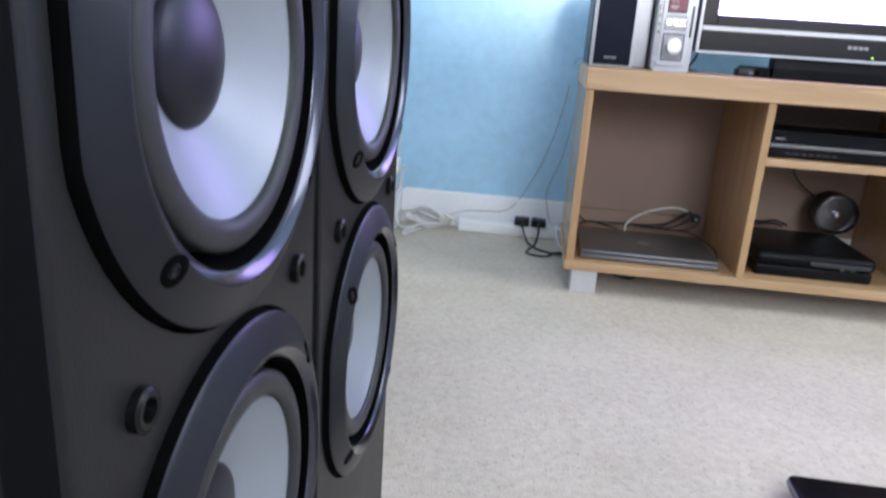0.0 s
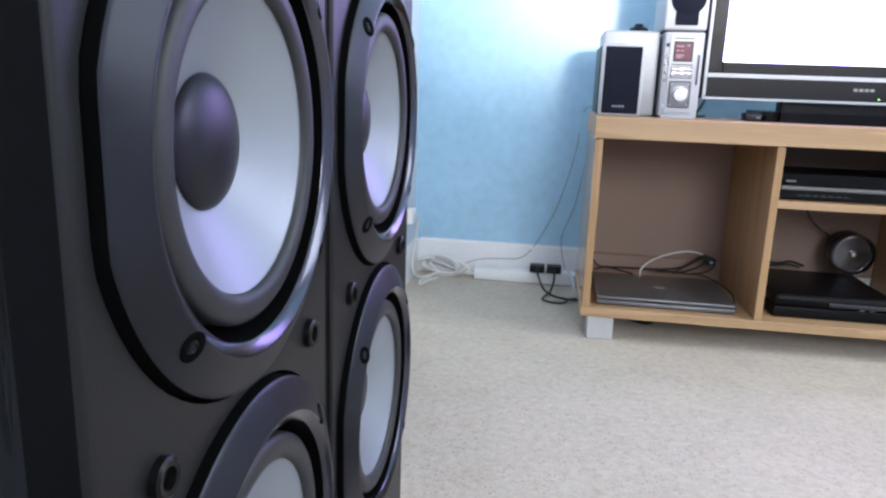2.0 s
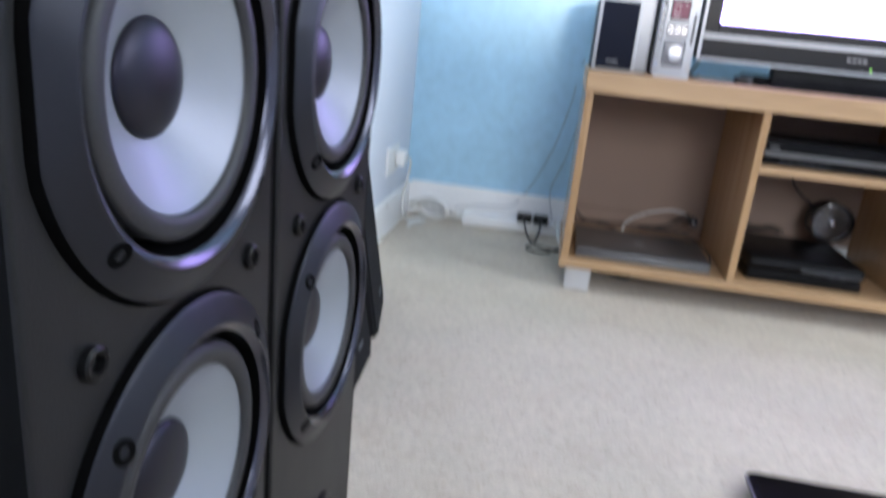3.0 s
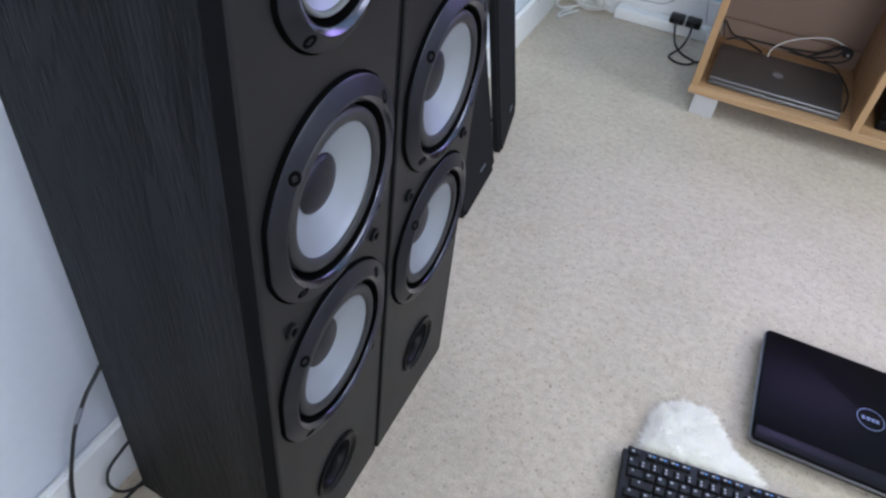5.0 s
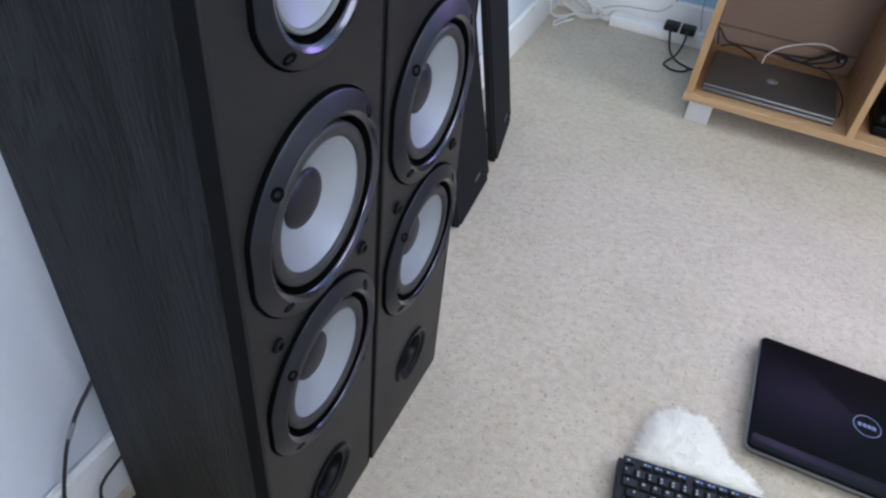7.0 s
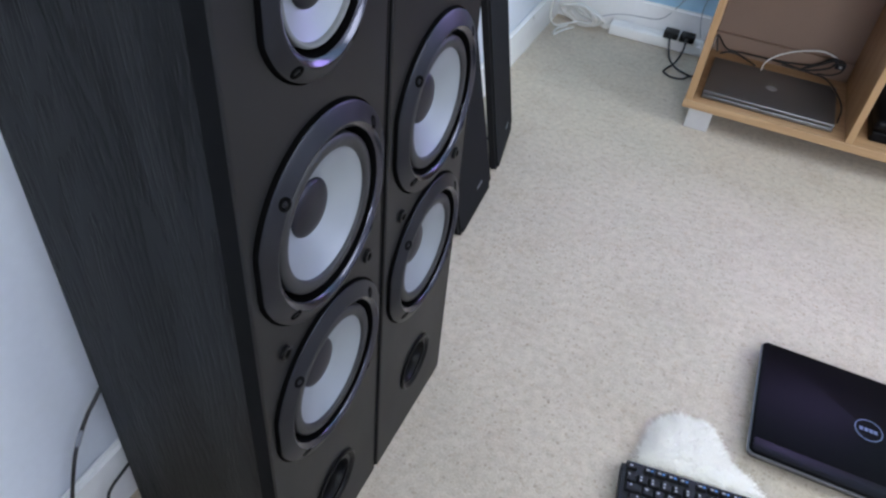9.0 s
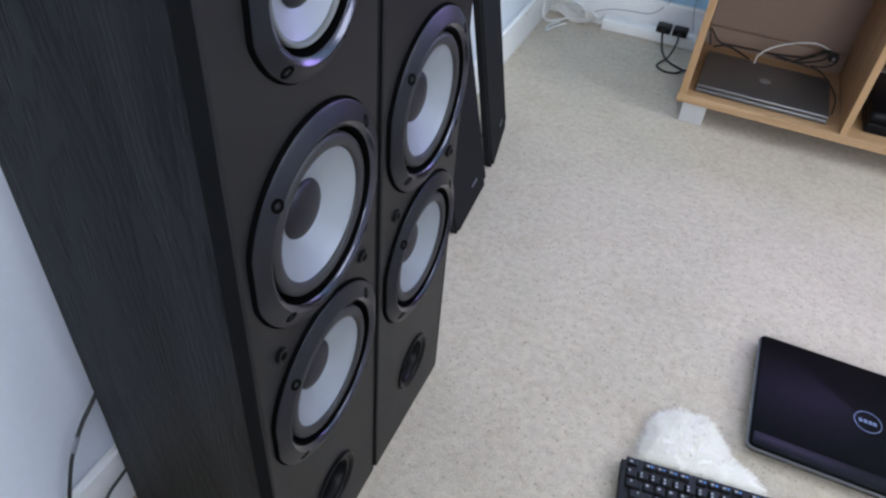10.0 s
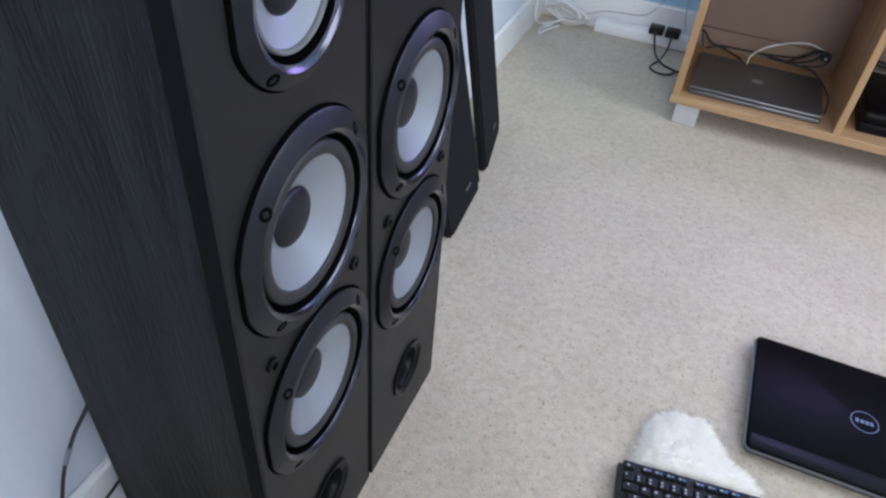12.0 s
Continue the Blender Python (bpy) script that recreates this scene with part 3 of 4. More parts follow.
# ---------------------------------------------------------------- mini hi-fi
hs = thing("mini_speaker", (0.318, 1.72, 0.5865), "silver mini hi-fi speaker with a black cloth front", "speaker", "mini hi-fi set")
part("cabinet", box(B(), -0.072, 0.072, 0.035, 0.21, 0.0, 0.219, 0.008, 3), M_SILVER, hs, "", True)
part("front_frame", box(B(), -0.075, 0.035, 0.0, 0.0345, 0.0, 0.183, 0.004, 2), M_SILVER, hs, "", True)
part("grille_cloth", box(B(), -0.066, 0.027, -0.0035, 0.001, 0.006, 0.176, 0.003), M_NAVY, hs, "dark cloth grille")
part("side_panel", box(B(), -0.0785, -0.0752, 0.006, 0.20, 0.004, 0.176, 0.001), M_BLACK, hs)
for x in (-0.036, -0.028, -0.020, -0.012):
    part("maker_mark", box(B(), x - 0.003, x + 0.003, -0.0045, -0.0034, 0.022, 0.027), M_MARK, hs)
puck = thing("webcam", (0.338, 1.80, 0.806), "small round black gadget on top of the speaker", "gadget")
part("body", spin(B(), [(0.024, 0.0), (0.025, 0.006), (0.021, 0.010), (0.013, 0.013), (0.011, 0.019), (0.0005, 0.021)], 32, axis="z"), M_GLOSS, puck, "", True)

hi = thing("mini_hifi_unit", (0.449, 1.72, 0.5865), "silver mini hi-fi unit with a red display and round knob", "hi-fi", "mini hi-fi set")
part("body", box(B(), -0.050, 0.046, 0.0, 0.24, 0.004, 0.215, 0.003, 2), M_SILVER, hi, "", True)
part("plinth", box(B(), -0.046, 0.042, -0.012, 0.20, 0.0, 0.006, 0.001), M_SILVER, hi)
part("front_plate", box(B(), -0.038, 0.030, -0.004, 0.001, 0.014, 0.206, 0.0015), M_SILVER, hi)
part("display_frame", box(B(), -0.028, 0.020, -0.0055, -0.0035, 0.142, 0.192, 0.001), M_BLACK, hi)
disp = part("display", box(B(), -0.025, 0.017, -0.0066, -0.0054, 0.146, 0.188), M_RED, hi, "red lit display")
for x0, x1, z in ((-0.021, -0.004, 0.178), (0.004, 0.011, 0.180), (-0.021, -0.014, 0.167), (-0.010, -0.004, 0.167), (-0.021, -0.002, 0.156), (-0.021, -0.006, 0.151)):
    part("display_mark", box(B(), x0, x1, -0.0073, -0.0065, z, z + 0.0035), M_REDTXT, disp)
for i in range(3):
    for z in (0.121, 0.111):
        part("button", box(B(), -0.028 + i * 0.017, -0.014 + i * 0.017, -0.0072, -0.0035, z, z + 0.0055, 0.001), M_KNOB, hi)
part("slot", box(B(), -0.030, 0.022, -0.0048, -0.0036, 0.133, 0.1355), M_BLACK, hi)
part("knob_plate", box(B(), -0.031, 0.023, -0.0055, -0.0035, 0.026, 0.094, 0.004), M_PANEL, hi, "grey plate round the knob")
for x in (-0.026, 0.018):
    for z in (0.033, 0.086):
        part("plate_mark", box(B(), x - 0.003, x + 0.003, -0.0062, -0.0054, z - 0.001, z + 0.001), M_SILVER, hi)
part("knob_ring", spin(B(), [(0.0235, -0.0054), (0.0235, -0.0075), (0.0185, -0.0078)], 40, (-0.002, 0, 0.059), "y"), M_TRIMEDGE, hi, "darker ring round the knob", True)
part("button_panel", box(B(), -0.031, 0.023, -0.0050, -0.0035, 0.100, 0.129, 0.0015), M_PANEL, hi, "grey button panel")
part("top_slot", box(B(), -0.028, 0.020, -0.0048, -0.0036, 0.198, 0.2005), M_BLACK, hi)
part("knob", spin(B(), [(0.018, -0.0055), (0.018, -0.016), (0.016, -0.0185), (0.0003, -0.0192)], 40, (-0.002, 0, 0.059), "y"), M_KNOB, hi, "bright polished round knob", True)
part("jack", spin(B(), [(0.0055, 0.0), (0.0055, -0.003), (0.003, -0.003), (0.003, 0.001)], 20, (-0.043, 0, 0.030), "y"), M_CHROME, hi, "headphone socket", True)
for z in (0.090, 0.110, 0.130, 0.150, 0.178):
    part("side_button", box(B(), -0.0465, -0.0395, -0.0025, 0.0005, z, z + 0.009, 0.001), M_BLACK if z > 0.17 else M_ALU, hi)
part("card_slot", box(B(), 0.034, 0.0385, -0.0018, 0.0005, 0.085, 0.160), M_BLACK, hi)

s2 = thing("mini_speaker", (0.447, 1.72, 0.806), "silver mini hi-fi speaker with a keyhole-shaped dark grille", "speaker", "mini hi-fi set")
part("cabinet", box(B(), -0.056, 0.050, 0.0, 0.20, 0.0, 0.215, 0.006, 3), M_SILVER, s2, "", True)
bm = B()
spin(bm, [(0.043, 0.0005), (0.043, -0.004), (0.040, -0.006), (0.0005, -0.0075)], 48, (-0.001, 0, 0.078), "y")
part("grille_cloth", bm, M_NAVY, s2, "dark round grille", True)
part("grille_foot", box(B(), -0.029, 0.027, -0.0055, 0.0005, 0.012, 0.052, 0.003), M_NAVY, s2)

# ---------------------------------------------------------------- on the shelves
lp = thing("laptop", (0.455, 1.632, 0.0903), "closed silver aluminium laptop lying in the stand", "laptop")
part("base", box(B(), -0.180, 0.180, 0.0, 0.250, 0.001, 0.0145, 0.004, 3), M_ALU, lp, "", True)
part("gap", box(B(), -0.177, 0.177, 0.003, 0.247, 0.0143, 0.0168), M_DARKGAP, lp)
lid = part("lid", box(B(), -0.180, 0.180, 0.0, 0.250, 0.0165, 0.0265, 0.004, 3), M_ALU, lp, "", True)
part("mark", spin(B(), [(0.016, 0.0264), (0.016, 0.0270), (0.0003, 0.0271)], 24, (0.0, 0.125, 0), "z"), M_MARK, lid, "pale round maker's mark")
part("latch", box(B(), -0.018, 0.018, -0.001, 0.002, 0.014, 0.0175), M_DARKGAP, lp)

bd = thing("disc_player", (0.905, 1.635, 0.4003), "black flat disc player with a silver-edged front on the shelf", "disc player")
part("body", box(B(), -0.205, 0.195, 0.004, 0.25, 0.004, 0.062, 0.003), M_CONSOLE, bd)
part("front_top", box(B(), -0.206, 0.196, -0.004, 0.006, 0.036, 0.066, 0.002), M_GLOSS, bd)
part("front_strip", box(B(), -0.206, 0.196, -0.010, 0.006, 0.026, 0.0357, 0.002), M_ALU, bd, "grey metallic strip")
part("front_bottom", box(B(), -0.206, 0.196, -0.006, 0.006, 0.003, 0.0257, 0.002), M_GLOSS, bd)
part("maker_mark", box(B(), -0.195, -0.172, -0.0049, -0.0038, 0.046, 0.049), M_MARK, bd)
for i in range(7):
    part("print", box(B(), -0.165 + i * 0.018, -0.153 + i * 0.018, -0.0068, -0.0058, 0.013, 0.0145), M_BADGE, bd)
for x in (-0.18, 0.17):
    for y in (0.03, 0.22):
        part("foot", spin(B(), [(0.009, 0.0), (0.009, 0.0045), (0.0005, 0.0046)], 16, (x, y, 0), "z"), M_BLACK, bd)

gc = thing("game_console", (0.875, 1.645, 0.0903), "black slim game console with a glossy disc slot", "game console")
part("base", box(B(), -0.145, 0.145, 0.006, 0.285, 0.0, 0.030, 0.005, 3), M_CONSOLE, gc, "", True)
top = part("top", box(B(), -0.150, 0.150, 0.0, 0.290, 0.0302, 0.066, 0.016, 5), M_CONSOLE, gc, "", True)
part("disc_slot", box(B(), -0.012, 0.135, -0.0012, 0.002, 0.038, 0.046, 0.0005), M_DARKGAP, top)
part("slot_edge", box(B(), -0.014, 0.137, -0.0018, 0.001, 0.0462, 0.0475), M_BADGE, top, "thin grey slot edge")
for x in (0.06, 0.085):
    part("button", box(B(), x, x + 0.012, -0.0020, 0.001, 0.0335, 0.0360), M_BADGE, top)

cs = thing("disc_spindle", (1.006, 1.895, 0.1567), "round clear plastic disc tub lying on its side on the console", "disc tub")
part("disc", spin(B(), [(0.055, 0.050), (0.055, 0.018), (0.054, 0.017), (0.019, 0.0168), (0.0085, 0.0165), (0.0004, 0.0165)], 56, (0, 0, 0.0605), "y"), M_DISC, cs, "dark stack of discs with radial sheen", True)
cov = B()
spin(cov, [(0.0595, 0.052), (0.0595, 0.005), (0.0575, 0.001), (0.053, 0.0), (0.0510, 0.0015), (0.0505, 0.004)], 56, (0, 0, 0.0605), "y")
part("cover_rim", cov, M_CLEAR, cs, "clear plastic cover rim", True)
part("hub", spin(B(), [(0.0085, 0.0162), (0.0085, 0.006), (0.006, 0.003), (0.0005, 0.002)], 24, (0, 0, 0.0605), "y"), M_CHROME, cs, "", True)
part("tub_base", spin(B(), [(0.0605, 0.0525), (0.0605, 0.066), (0.0005, 0.067)], 56, (0, 0, 0.0605), "y"), M_BLACK, cs, "", True)


def cable(name, pts, r, material, label, n=10):
    return solid(name, tube(B(), pts, r, n), material, True, label=label, category="cable")


cable("black_cable", [(0.275, 1.90, 0.125), (0.262, 1.93, 0.165), (0.30, 1.955, 0.120), (0.36, 1.955, 0.119), (0.46, 1.95, 0.122), (0.55, 1.93, 0.120), (0.60, 1.90, 0.125), (0.635, 1.82, 0.121), (0.652, 1.76, 0.110), (0.648, 1.70, 0.094)], 0.0026, M_CABLEB, "thin black cable lying across the laptop")
cable("black_cable", [(0.42, 1.95, 0.121), (0.50, 1.97, 0.120), (0.56, 1.96, 0.135), (0.59, 1.94, 0.170), (0.61, 1.93, 0.178), (0.60, 1.93, 0.150), (0.56, 1.945, 0.124), (0.52, 1.93, 0.120)], 0.0030, M_CABLEB, "tangled thin black cable behind the laptop")
cable("white_cable", [(0.415, 1.865, 0.1185), (0.42, 1.89, 0.135), (0.45, 1.91, 0.158), (0.50, 1.93, 0.176), (0.56, 1.945, 0.186), (0.605, 1.945, 0.178), (0.625, 1.95, 0.160)], 0.0023, M_CABLEW, "white cable curving over the laptop")
cable("black_cable", [(0.53, 1.95, 0.119), (0.56, 1.955, 0.140), (0.60, 1.95, 0.166), (0.63, 1.94, 0.172), (0.636, 1.93, 0.150), (0.61, 1.93, 0.128), (0.575, 1.94, 0.119)], 0.0024, M_CABLEB, "thin black lead in the tangle behind the laptop")
cable("black_cable", [(0.47, 1.94, 0.119), (0.52, 1.93, 0.124), (0.565, 1.925, 0.150), (0.60, 1.93, 0.170), (0.625, 1.935, 0.168)], 0.0022, M_CABLEB, "thin black lead in the tangle behind the laptop")
cable("black_cable", [(0.285, 1.91, 0.119), (0.32, 1.93, 0.124), (0.36, 1.915, 0.120), (0.395, 1.88, 0.1195)], 0.0030, M_CABLEB, "short black lead behind the laptop")
plug = thing("cable_plug", (0.625, 1.935, 0.160), "small black plug on tangled cables", "plug")
part("body", box(B(), -0.014, 0.014, -0.010, 0.010, -0.009, 0.011, 0.003), M_BLACK, plug)
part("pin", box(B(), -0.004, 0.004, -0.016, -0.010, -0.002, 0.004), M_SILVER, plug)
cable("black_cable", [(0.885, 1.98, 0.375), (0.887, 1.98, 0.34), (0.90, 1.98, 0.305), (0.93, 1.98, 0.275), (0.965, 1.985, 0.25), (0.99, 1.99, 0.20)], 0.003, M_CABLEB, "black cable hanging behind the disc tub")
cable("black_cable", [(0.70, 1.95, 0.16), (0.74, 1.955, 0.168), (0.80, 1.96, 0.158), (0.85, 1.95, 0.166), (0.88, 1.945, 0.160)], 0.003, M_CABLEB, "black cable behind the game console")
cable("black_cable", [(0.705, 1.90, 0.155), (0.72, 1.94, 0.175), (0.77, 1.965, 0.172), (0.82, 1.96, 0.165), (0.86, 1.965, 0.172), (0.90, 1.97, 0.160)], 0.0034, M_CABLEB, "black lead lying along the back of the console")
cable("black_cable", [(0.535, 1.80, 0.66), (0.522, 1.79, 0.625), (0.506, 1.785, 0.596), (0.53, 1.84, 0.590), (0.56, 1.95, 0.590)], 0.0035, M_CABLEB, "black lead behind the television")
cable("grey_cable", [(0.52, 1.77, 0.5890), (0.56, 1.765, 0.5890), (0.60, 1.755, 0.5890), (0.63, 1.742, 0.592)], 0.0022, M_CABLEG, "thin grey lead on the stand's top")
cable("white_cable", [(0.40, 1.92, 0.005), (0.50, 1.84, 0.006), (0.60, 1.80, 0.006), (0.70, 1.81, 0.006), (0.80, 1.88, 0.006)], 0.005, M_CABLEW, "white cable on the carpet under the stand")
cable("black_cable", [(0.33, 1.86, 0.005), (0.40, 1.78, 0.008), (0.44, 1.77, 0.008), (0.47, 1.84, 0.005)], 0.006, M_CABLEB, "black cable on the carpet under the stand")

# ---------------------------------------------------------------- along the blue wall
st = thing("extension_strip", (-0.105, 2.118, 0), "white plastic extension strip lying against the skirting board", "extension lead")
part("body", box(B(), 0.0, 0.37, 0.0, 0.055, 0.001, 0.040, 0.005, 3), M_WHITEPL, st, "", True)
for i in range(4):
    part("outlet", box(B(), 0.03 + i * 0.082, 0.09 + i * 0.082, 0.006, 0.049, 0.0402, 0.0425, 0.001), M_WHITEPL, st)
for x, y in ((0.110, 2.112), (0.166, 2.112)):
    p = thing("mains_plug", (x, y, 0.0428), "black three-pin plug in the white extension strip", "plug", "plugs in the extension strip")
    part("body", box(B(), -0.025, 0.025, -0.008, 0.038, 0.0, 0.025, 0.005, 3), M_BLACK, p, "", True)
    part("collar", spin(B(), [(0.007, -0.010), (0.005, -0.022), (0.0005, -0.0225)], 16, (0.0, 0, 0.012), "y"), M_BLACK, p, "", True)
cable("black_cable", [(0.110, 2.090, 0.057), (0.118, 2.06, 0.040), (0.135, 2.02, 0.014), (0.165, 1.98, 0.005), (0.20, 1.955, 0.005), (0.235, 1.945, 0.005), (0.30, 1.98, 0.005)], 0.0034, M_CABLEB, "black mains cable running from a plug to the stand")
cable("black_cable", [(0.166, 2.090, 0.057), (0.168, 2.055, 0.036), (0.158, 2.01, 0.010), (0.138, 1.955, 0.005), (0.136, 1.925, 0.005), (0.165, 1.902, 0.005), (0.20, 1.91, 0.005), (0.225, 1.93, 0.0125), (0.27, 1.95, 0.006)], 0.0034, M_CABLEB, "black mains cable looped on the carpet")
cable("grey_cable", [(-0.215, 2.15, 0.030), (-0.15, 2.145, 0.046), (-0.09, 2.165, 0.062), (-0.02, 2.178, 0.066), (0.035, 2.178, 0.070), (0.07, 2.180, 0.088), (0.106, 2.192, 0.137), (0.16, 2.196, 0.25), (0.195, 2.196, 0.37), (0.215, 2.196, 0.47), (0.23, 2.196, 0.585), (0.27, 2.05, 0.600)], 0.0013, M_CABLEG, "thin grey cable rising along the blue wall")
cable("grey_cable", [(0.205, 2.165, 0.050), (0.19, 2.178, 0.10), (0.185, 2.192, 0.15), (0.20, 2.196, 0.20), (0.222, 2.196, 0.27), (0.245, 2.196, 0.40), (0.26, 2.196, 0.55)], 0.0012, M_CABLEG, "thin dark cable rising behind the stand")
cable("white_cable", [(0.215, 2.125, 0.050), (0.225, 2.10, 0.035), (0.235, 2.06, 0.010), (0.25, 2.0, 0.006), (0.30, 1.95, 0.006)], 0.004, M_CABLEW, "white cable from the strip to the stand")

rng = random.Random(4)
pts = []
for k in range(46):
    a = k * 0.9
    rx, rz = 0.058 + 0.022 * rng.random(), 0.022 + 0.016 * rng.random()
    pts.append((-0.215 + rx * math.cos(a) + 0.012 * math.sin(a * 0.37), 2.128 + 0.022 * rng.random() - 0.02 * math.cos(a) , 0.040 + rz * math.sin(a)))
pts += [(-0.13, 2.13, 0.020), (-0.108, 2.14, 0.022)]
cable("white_cable_coil", pts, 0.0052, M_CABLEW, "bundled coil of white mains cable on the carpet in the corner", 6)

ws = thing("wall_socket", (XL, 1.93, 0.235), "white wall socket with a plug on the white wall", "wall socket")
part("plate", box(B(), 0.0, 0.009, -0.073, 0.073, -0.043, 0.043, 0.003), M_WHITEPL, ws)
part("plug", box(B(), 0.0092, 0.042, 0.012, 0.060, -0.022, 0.026, 0.006, 3), M_WHITEPL, ws, "", True)
part("switch", box(B(), 0.0088, 0.013, -0.010, 0.002, 0.012, 0.030, 0.001), M_WHITEPL, ws)
cable("white_cable", [(-0.300, 1.965, 0.214), (-0.296, 2.00, 0.225), (-0.292, 2.045, 0.222), (-0.296, 2.070, 0.190), (-0.302, 2.065, 0.140), (-0.306, 2.04, 0.090), (-0.300, 2.03, 0.040), (-0.285, 2.06, 0.010), (-0.25, 2.10, 0.010), (-0.22, 2.12, 0.018)], 0.0042, M_CABLEW, "white mains cable looping down from the wall socket")
cable("white_cable", [(-0.25, 2.09, 0.006), (-0.275, 2.04, 0.005), (-0.27, 1.99, 0.005), (-0.255, 2.03, 0.006), (-0.225, 2.08, 0.008)], 0.0042, M_CABLEW, "loose loop of white cable on the carpet")

# ---------------------------------------------------------------- behind the near loudspeaker
cable("speaker_cable", [(-0.275, 0.06, 0.285), (-0.305, 0.025, 0.275), (-0.310, -0.018, 0.243), (-0.311, -0.040, 0.222), (-0.311, -0.062, 0.193), (-0.311, -0.079, 0.156), (-0.310, -0.096, 0.111), (-0.305, -0.110, 0.060), (-0.295, -0.125, 0.006), (-0.27, -0.17, 0.004)], 0.0028, M_CABLEB, "black speaker cable hanging down the white wall")
part("cable_tag", tube(B(), [(-0.311, -0.044, 0.2175), (-0.311, -0.052, 0.207), (-0.311, -0.058, 0.199)], 0.0034, 4), M_CABLEG, bpy.data.objects["speaker_cable"], "pale tag round the cable", True)
cable("speaker_cable", [(-0.275, 0.06, 0.135), (-0.298, 0.022, 0.120), (-0.301, 0.000, 0.094), (-0.301, -0.020, 0.088), (-0.301, -0.040, 0.083), (-0.300, -0.053, 0.074), (-0.298, -0.058, 0.050), (-0.292, -0.045, 0.018), (-0.28, -0.01, 0.004), (-0.26, 0.04, 0.004)], 0.0024, M_CABLEB, "thin black cable looping behind the loudspeaker")
cable("speaker_cable", [(-0.24, 0.09, 0.006), (-0.262, 0.02, 0.006), (-0.285, -0.01, 0.006), (-0.29, -0.08, 0.006)], 0.0028, M_CABLEB, "black cable on the carpet beside the skirting")

# ---------------------------------------------------------------- on the carpet
dl = thing("laptop", (0.551, 0.508, 0.0), "closed glossy black laptop lying on the carpet", "laptop")
DW, DD = 0.394, 0.284
part("base", slab(B(), 0.012, DW - 0.012, 0.014, DD - 0.010, 0.003, 0.0125, 0.012, 0.004), M_BLACK, dl, "", True)
part("palm_rest", slab(B(), 0.002, DW - 0.002, 0.002, DD - 0.002, 0.0122, 0.0196, 0.012, 0.004), M_BLACK, dl, "", True)
part("trim", slab(B(), -0.0002, DW + 0.0002, -0.0002, DD, 0.0197, 0.0262, 0.012, 0.0014), M_TRIMEDGE, dl, "thin silver edge trim", True)
lid = part("lid", slab(B(), 0.0020, DW - 0.0020, 0.0020, DD - 0.001, 0.0258, 0.0305, 0.011, 0.0022), M_LID, dl, "glossy black lid", True)
part("lid_band", slab(B(), 0.008, DW - 0.008, 0.006, 0.036, 0.0303, 0.0308, 0.006, 0.0002), M_CONSOLE, lid, "slightly paler band along the near edge", True)
part("emblem", spin(B(), [(0.0240, 0.0302), (0.0240, 0.0308), (0.0224, 0.0309), (0.0224, 0.0302)], 48, (DW / 2, DD / 2 + 0.006, 0), "z"), M_LOGO, lid, "grey-blue ring emblem", True)
for i, x in enumerate((-0.0125, -0.004, 0.0040, 0.0115)):
    part("emblem_bar", box(B(), DW / 2 + x - 0.003, DW / 2 + x + 0.003, DD / 2 + 0.002, DD / 2 + 0.010, 0.0302, 0.0308), M_LOGO, lid)
for x in (0.03, DW - 0.03):
    for y in (0.03, DD - 0.03):
        part("foot", spin(B(), [(0.008, 0.0), (0.008, 0.004), (0.0005, 0.0041)], 16, (x, y, 0), "z"), M_BLACK, dl)

kb = thing("keyboard", (0.360, 0.396, 0.008), "black computer keyboard with white legends resting on white fleece", "keyboard", turn=7.0)
KW, KD = 0.44, 0.165
bm = box(B(), 0, KW, -KD, 0, 0.0, 0.016)
bmesh.ops.bevel(bm, geom=[e for e in bm.edges if abs(e.verts[0].co.z - e.verts[1].co.z) > 0.01], offset=0.008, segments=4, affect="EDGES")
bmesh.ops.bevel(bm, geom=[e for e in bm.edges if all(v.co.z > 0.0159 for v in e.verts)], offset=0.002, segments=2, affect="EDGES")
part("case", bm, M_BLACK, kb, "", True)
P = 0.0188


def key_mesh(w, d, material, name):
    bm = box(B(), -w / 2, w / 2, -d / 2, d / 2, 0, 0.006)
    for v in bm.verts:
        if v.co.z > 0.003:
            v.co.x *= 1 - 0.0032 / w
            v.co.y *= 1 - 0.0032 / d
    bmesh.ops.bevel(bm, geom=[e for e in bm.edges if e.verts[0].co.z > 0.003 or e.verts[1].co.z > 0.003], offset=0.0009, segments=2, affect="EDGES")
    me = bpy.data.meshes.new(name)
    bmesh.ops.recalc_face_normals(bm, faces=bm.faces)
    bm.to_mesh(me)
    bm.free()
    me.materials.append(material)
    return me


def strip_mesh(w, d, material):
    bm = box(B(), -w / 2, w / 2, -d / 2, d / 2, 0, 0.0004)
    me = bpy.data.meshes.new("legend")
    bm.to_mesh(me)
    bm.free()
    me.materials.append(material)
    return me


key1, keyf = key_mesh(0.0168, 0.0168, M_KEY, "key"), key_mesh(0.0168, 0.0105, M_KEY, "key")
key15, key2, keysp = key_mesh(0.026, 0.0168, M_KEY, "key"), key_mesh(0.0356, 0.0168, M_KEY, "key"), key_mesh(0.115, 0.0168, M_KEY, "key")
leg_w, leg_b, leg_s = strip_mesh(0.0048, 0.0030, M_PRINTW), strip_mesh(0.0040, 0.0026, M_PRINTB), strip_mesh(0.0030, 0.0034, M_PRINTW)


def key(mesh, x, y, legends):
    k = new("key", mesh)
    k.parent, k.location = kb, (x, y, 0.0162)
    for me, dx, dy in legends:
        l = new("legend", me)
        l.parent, l.location = k, (dx, dy, 0.0060)


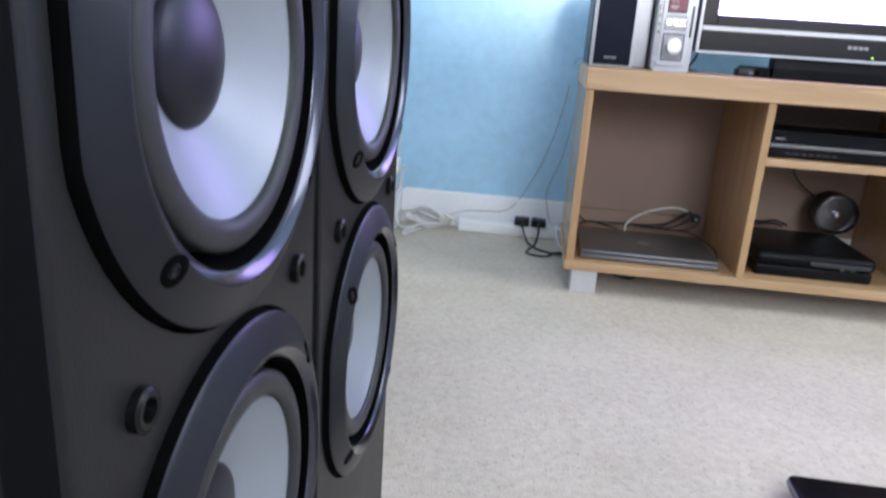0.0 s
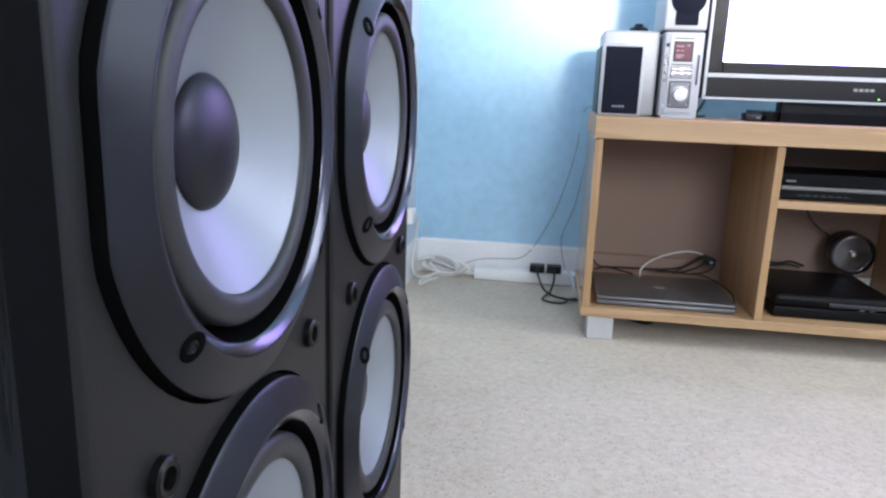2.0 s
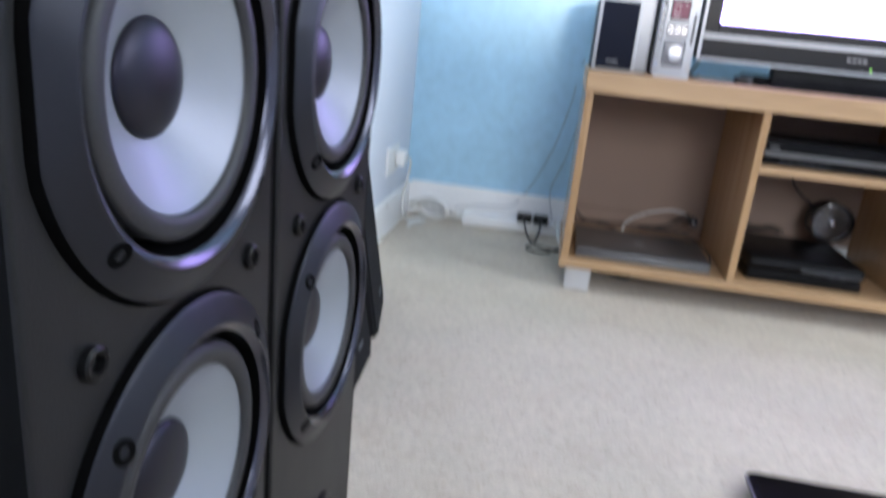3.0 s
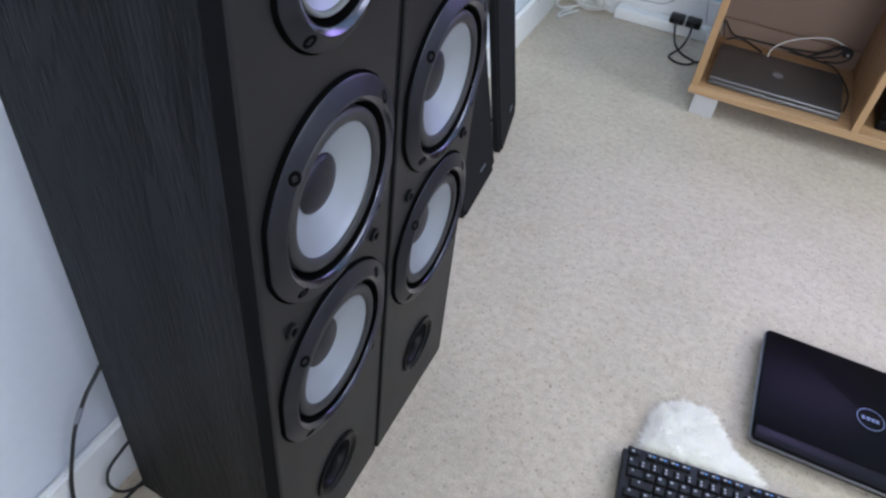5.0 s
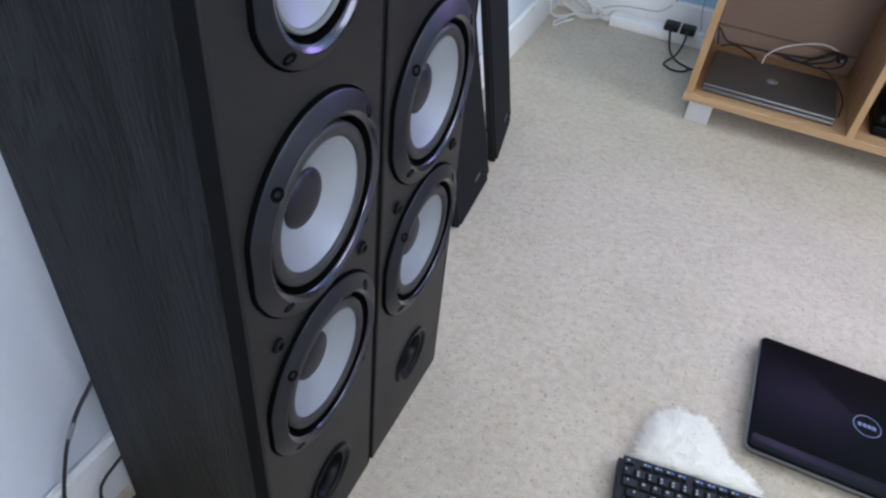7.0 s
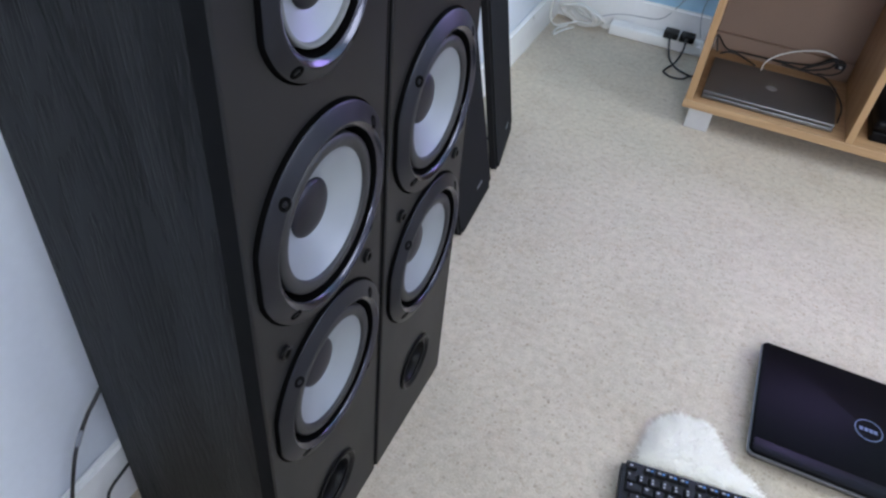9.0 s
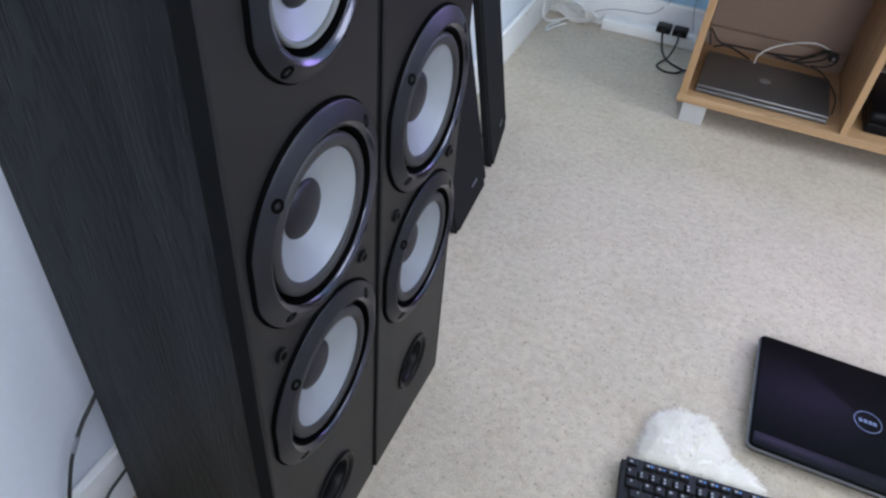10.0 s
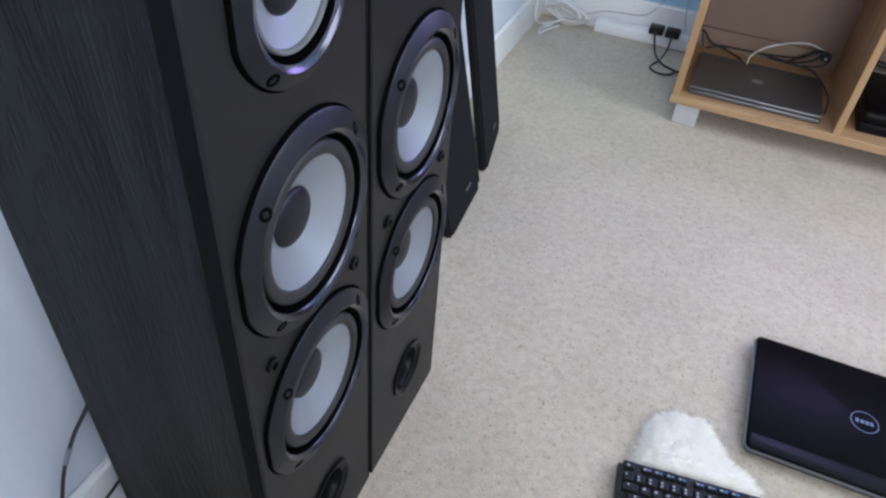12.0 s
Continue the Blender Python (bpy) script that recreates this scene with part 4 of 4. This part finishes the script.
x = 0.017
for i in range(13):
    if i in (1, 5, 9):
        x += 0.0095
    key(keyf, x, -0.0135, [(leg_w, -0.002, 0.0005)] if i == 0 else [(leg_w, -0.003, 0.0005), (leg_b, 0.0035, 0.0005)])
    x += P
for row, (first, mesh, n) in enumerate(((0.017, key1, 13), (0.0215, key15, 12), (0.024, key2, 11), (0.020, key15, 11))):
    y = -0.0335 - row * P
    key(mesh, first + (0.0095 if mesh is key2 else 0.0), y, [(leg_s, -0.004, 0.003)])
    x0 = first + {key1: P, key15: 0.0236, key2: 0.038}[mesh]
    for i in range(n):
        key(key1, x0 + i * P, y, [(leg_s, -0.003, 0.003), (leg_s, -0.003, -0.003)] if row == 0 else [(leg_w, -0.002, 0.002)])
for x, me in ((0.0215, key15), (0.046, key1), (0.066, key15), (0.140, keysp), (0.214, key15), (0.238, key1), (0.259, key15)):
    key(me, x, -0.0335 - 4 * P, [(leg_w, -0.002, 0.002)] if me is not keysp else [])
for i in range(3):
    for row in (0, 1, 2, 4):
        key(key1, 0.305 + i * P, -0.0335 - row * P, [(leg_w, 0, 0.002)])
    for row in range(5):
        key(key1, 0.372 + i * P, -0.0335 - row * P, [(leg_w, 0, 0.002)])

# the white fleece: a low soft body and many fine locks
rng = random.Random(11)
FC, FRX, FRY = (0.461, 0.400), 0.073, 0.148
fl = thing("white_fleece", (FC[0], FC[1], 0), "fluffy white sheepskin piece under the keyboard on the carpet", "sheepskin")


def edge(a):
    a = math.atan2(math.sin(a), math.cos(a))
    tail = 0.75 * math.exp(-((a - 0.10) / 0.30) ** 2)          # a tongue running out along the keyboard
    return 1.02 + 0.035 * math.sin(3 * a + 0.7) + 0.03 * math.sin(5 * a + 2.1) + 0.02 * math.sin(11 * a) + tail


def fleece_top(px, py, u):
    """Height of the soft pile: flat where the keyboard presses it, swollen beyond its far edge."""
    gap = (py + FC[1]) - (0.396 + 0.122 * (px + FC[0] - 0.363))
    lift = 0.0070 + 0.021 * min(1.0, max(0.0, (gap - 0.004) / 0.02))
    n = noise.noise(Vector((px * 70, py * 70, 1.7))) * 0.004 if gap > 0.004 else 0.0
    return max(0.0015, (lift + n) * max(0.0, 1 - u ** 3) ** 0.6)


bm = B()
rings = []
for i in range(25):
    u = i / 24
    ring = []
    for k in range(96):
        a = 2 * math.pi * k / 96
        px, py = FRX * u * edge(a) * math.cos(a), FRY * u * edge(a) * math.sin(a)
        ring.append(bm.verts.new((px, py, fleece_top(px, py, u))))
    rings.append(ring)
for a, b in zip(rings, rings[1:]):
    for k in range(96):
        j = (k + 1) % 96
        bm.faces.new((a[k], b[k], b[j], a[j]))
part("hide", bm, M_FLEECE, fl, "", True)
verts, faces = [], []
for k in range(15000):
    u, a = math.sqrt(rng.random()), rng.random() * 2 * math.pi
    px, py = FRX * u * edge(a) * math.cos(a), FRY * u * edge(a) * math.sin(a)
    if (py + FC[1]) < 0.402 + 0.122 * (px + FC[0] - 0.363):
        continue
    h = (0.005 + 0.006 * rng.random()) * (1 + 0.7 * u ** 5)
    d = Vector((math.cos(a) * (0.3 + u) + rng.gauss(0, 0.55), math.sin(a) * (0.3 + u) + rng.gauss(0, 0.55), 0.30)).normalized()
    s = d.cross(Vector((rng.gauss(0, 0.3), rng.gauss(0, 0.3), 1))).normalized() * 0.0006
    p0 = Vector((px, py, fleece_top(px, py, u) - 0.001))
    p1 = p0 + d * h * 0.6
    p2 = p1 + (d + Vector((rng.gauss(0, 0.35), rng.gauss(0, 0.35), -0.35))).normalized() * h * 0.55
    for q in (p1, p2):
        q.z = max(q.z, 0.002)
    i0 = len(verts)
    verts += [p0 - s, p0 + s, p1 + s * 0.8, p1 - s * 0.8, p2]
    faces += [(i0, i0 + 1, i0 + 2, i0 + 3), (i0 + 3, i0 + 2, i0 + 4)]
me = bpy.data.meshes.new("wool")
me.from_pydata([tuple(v) for v in verts], [], faces)
me.materials.append(M_FLEECE)
lk = new("wool", me)
lk.parent = fl
tagged(lk, label="fluffy white wool locks", kind="stuff")
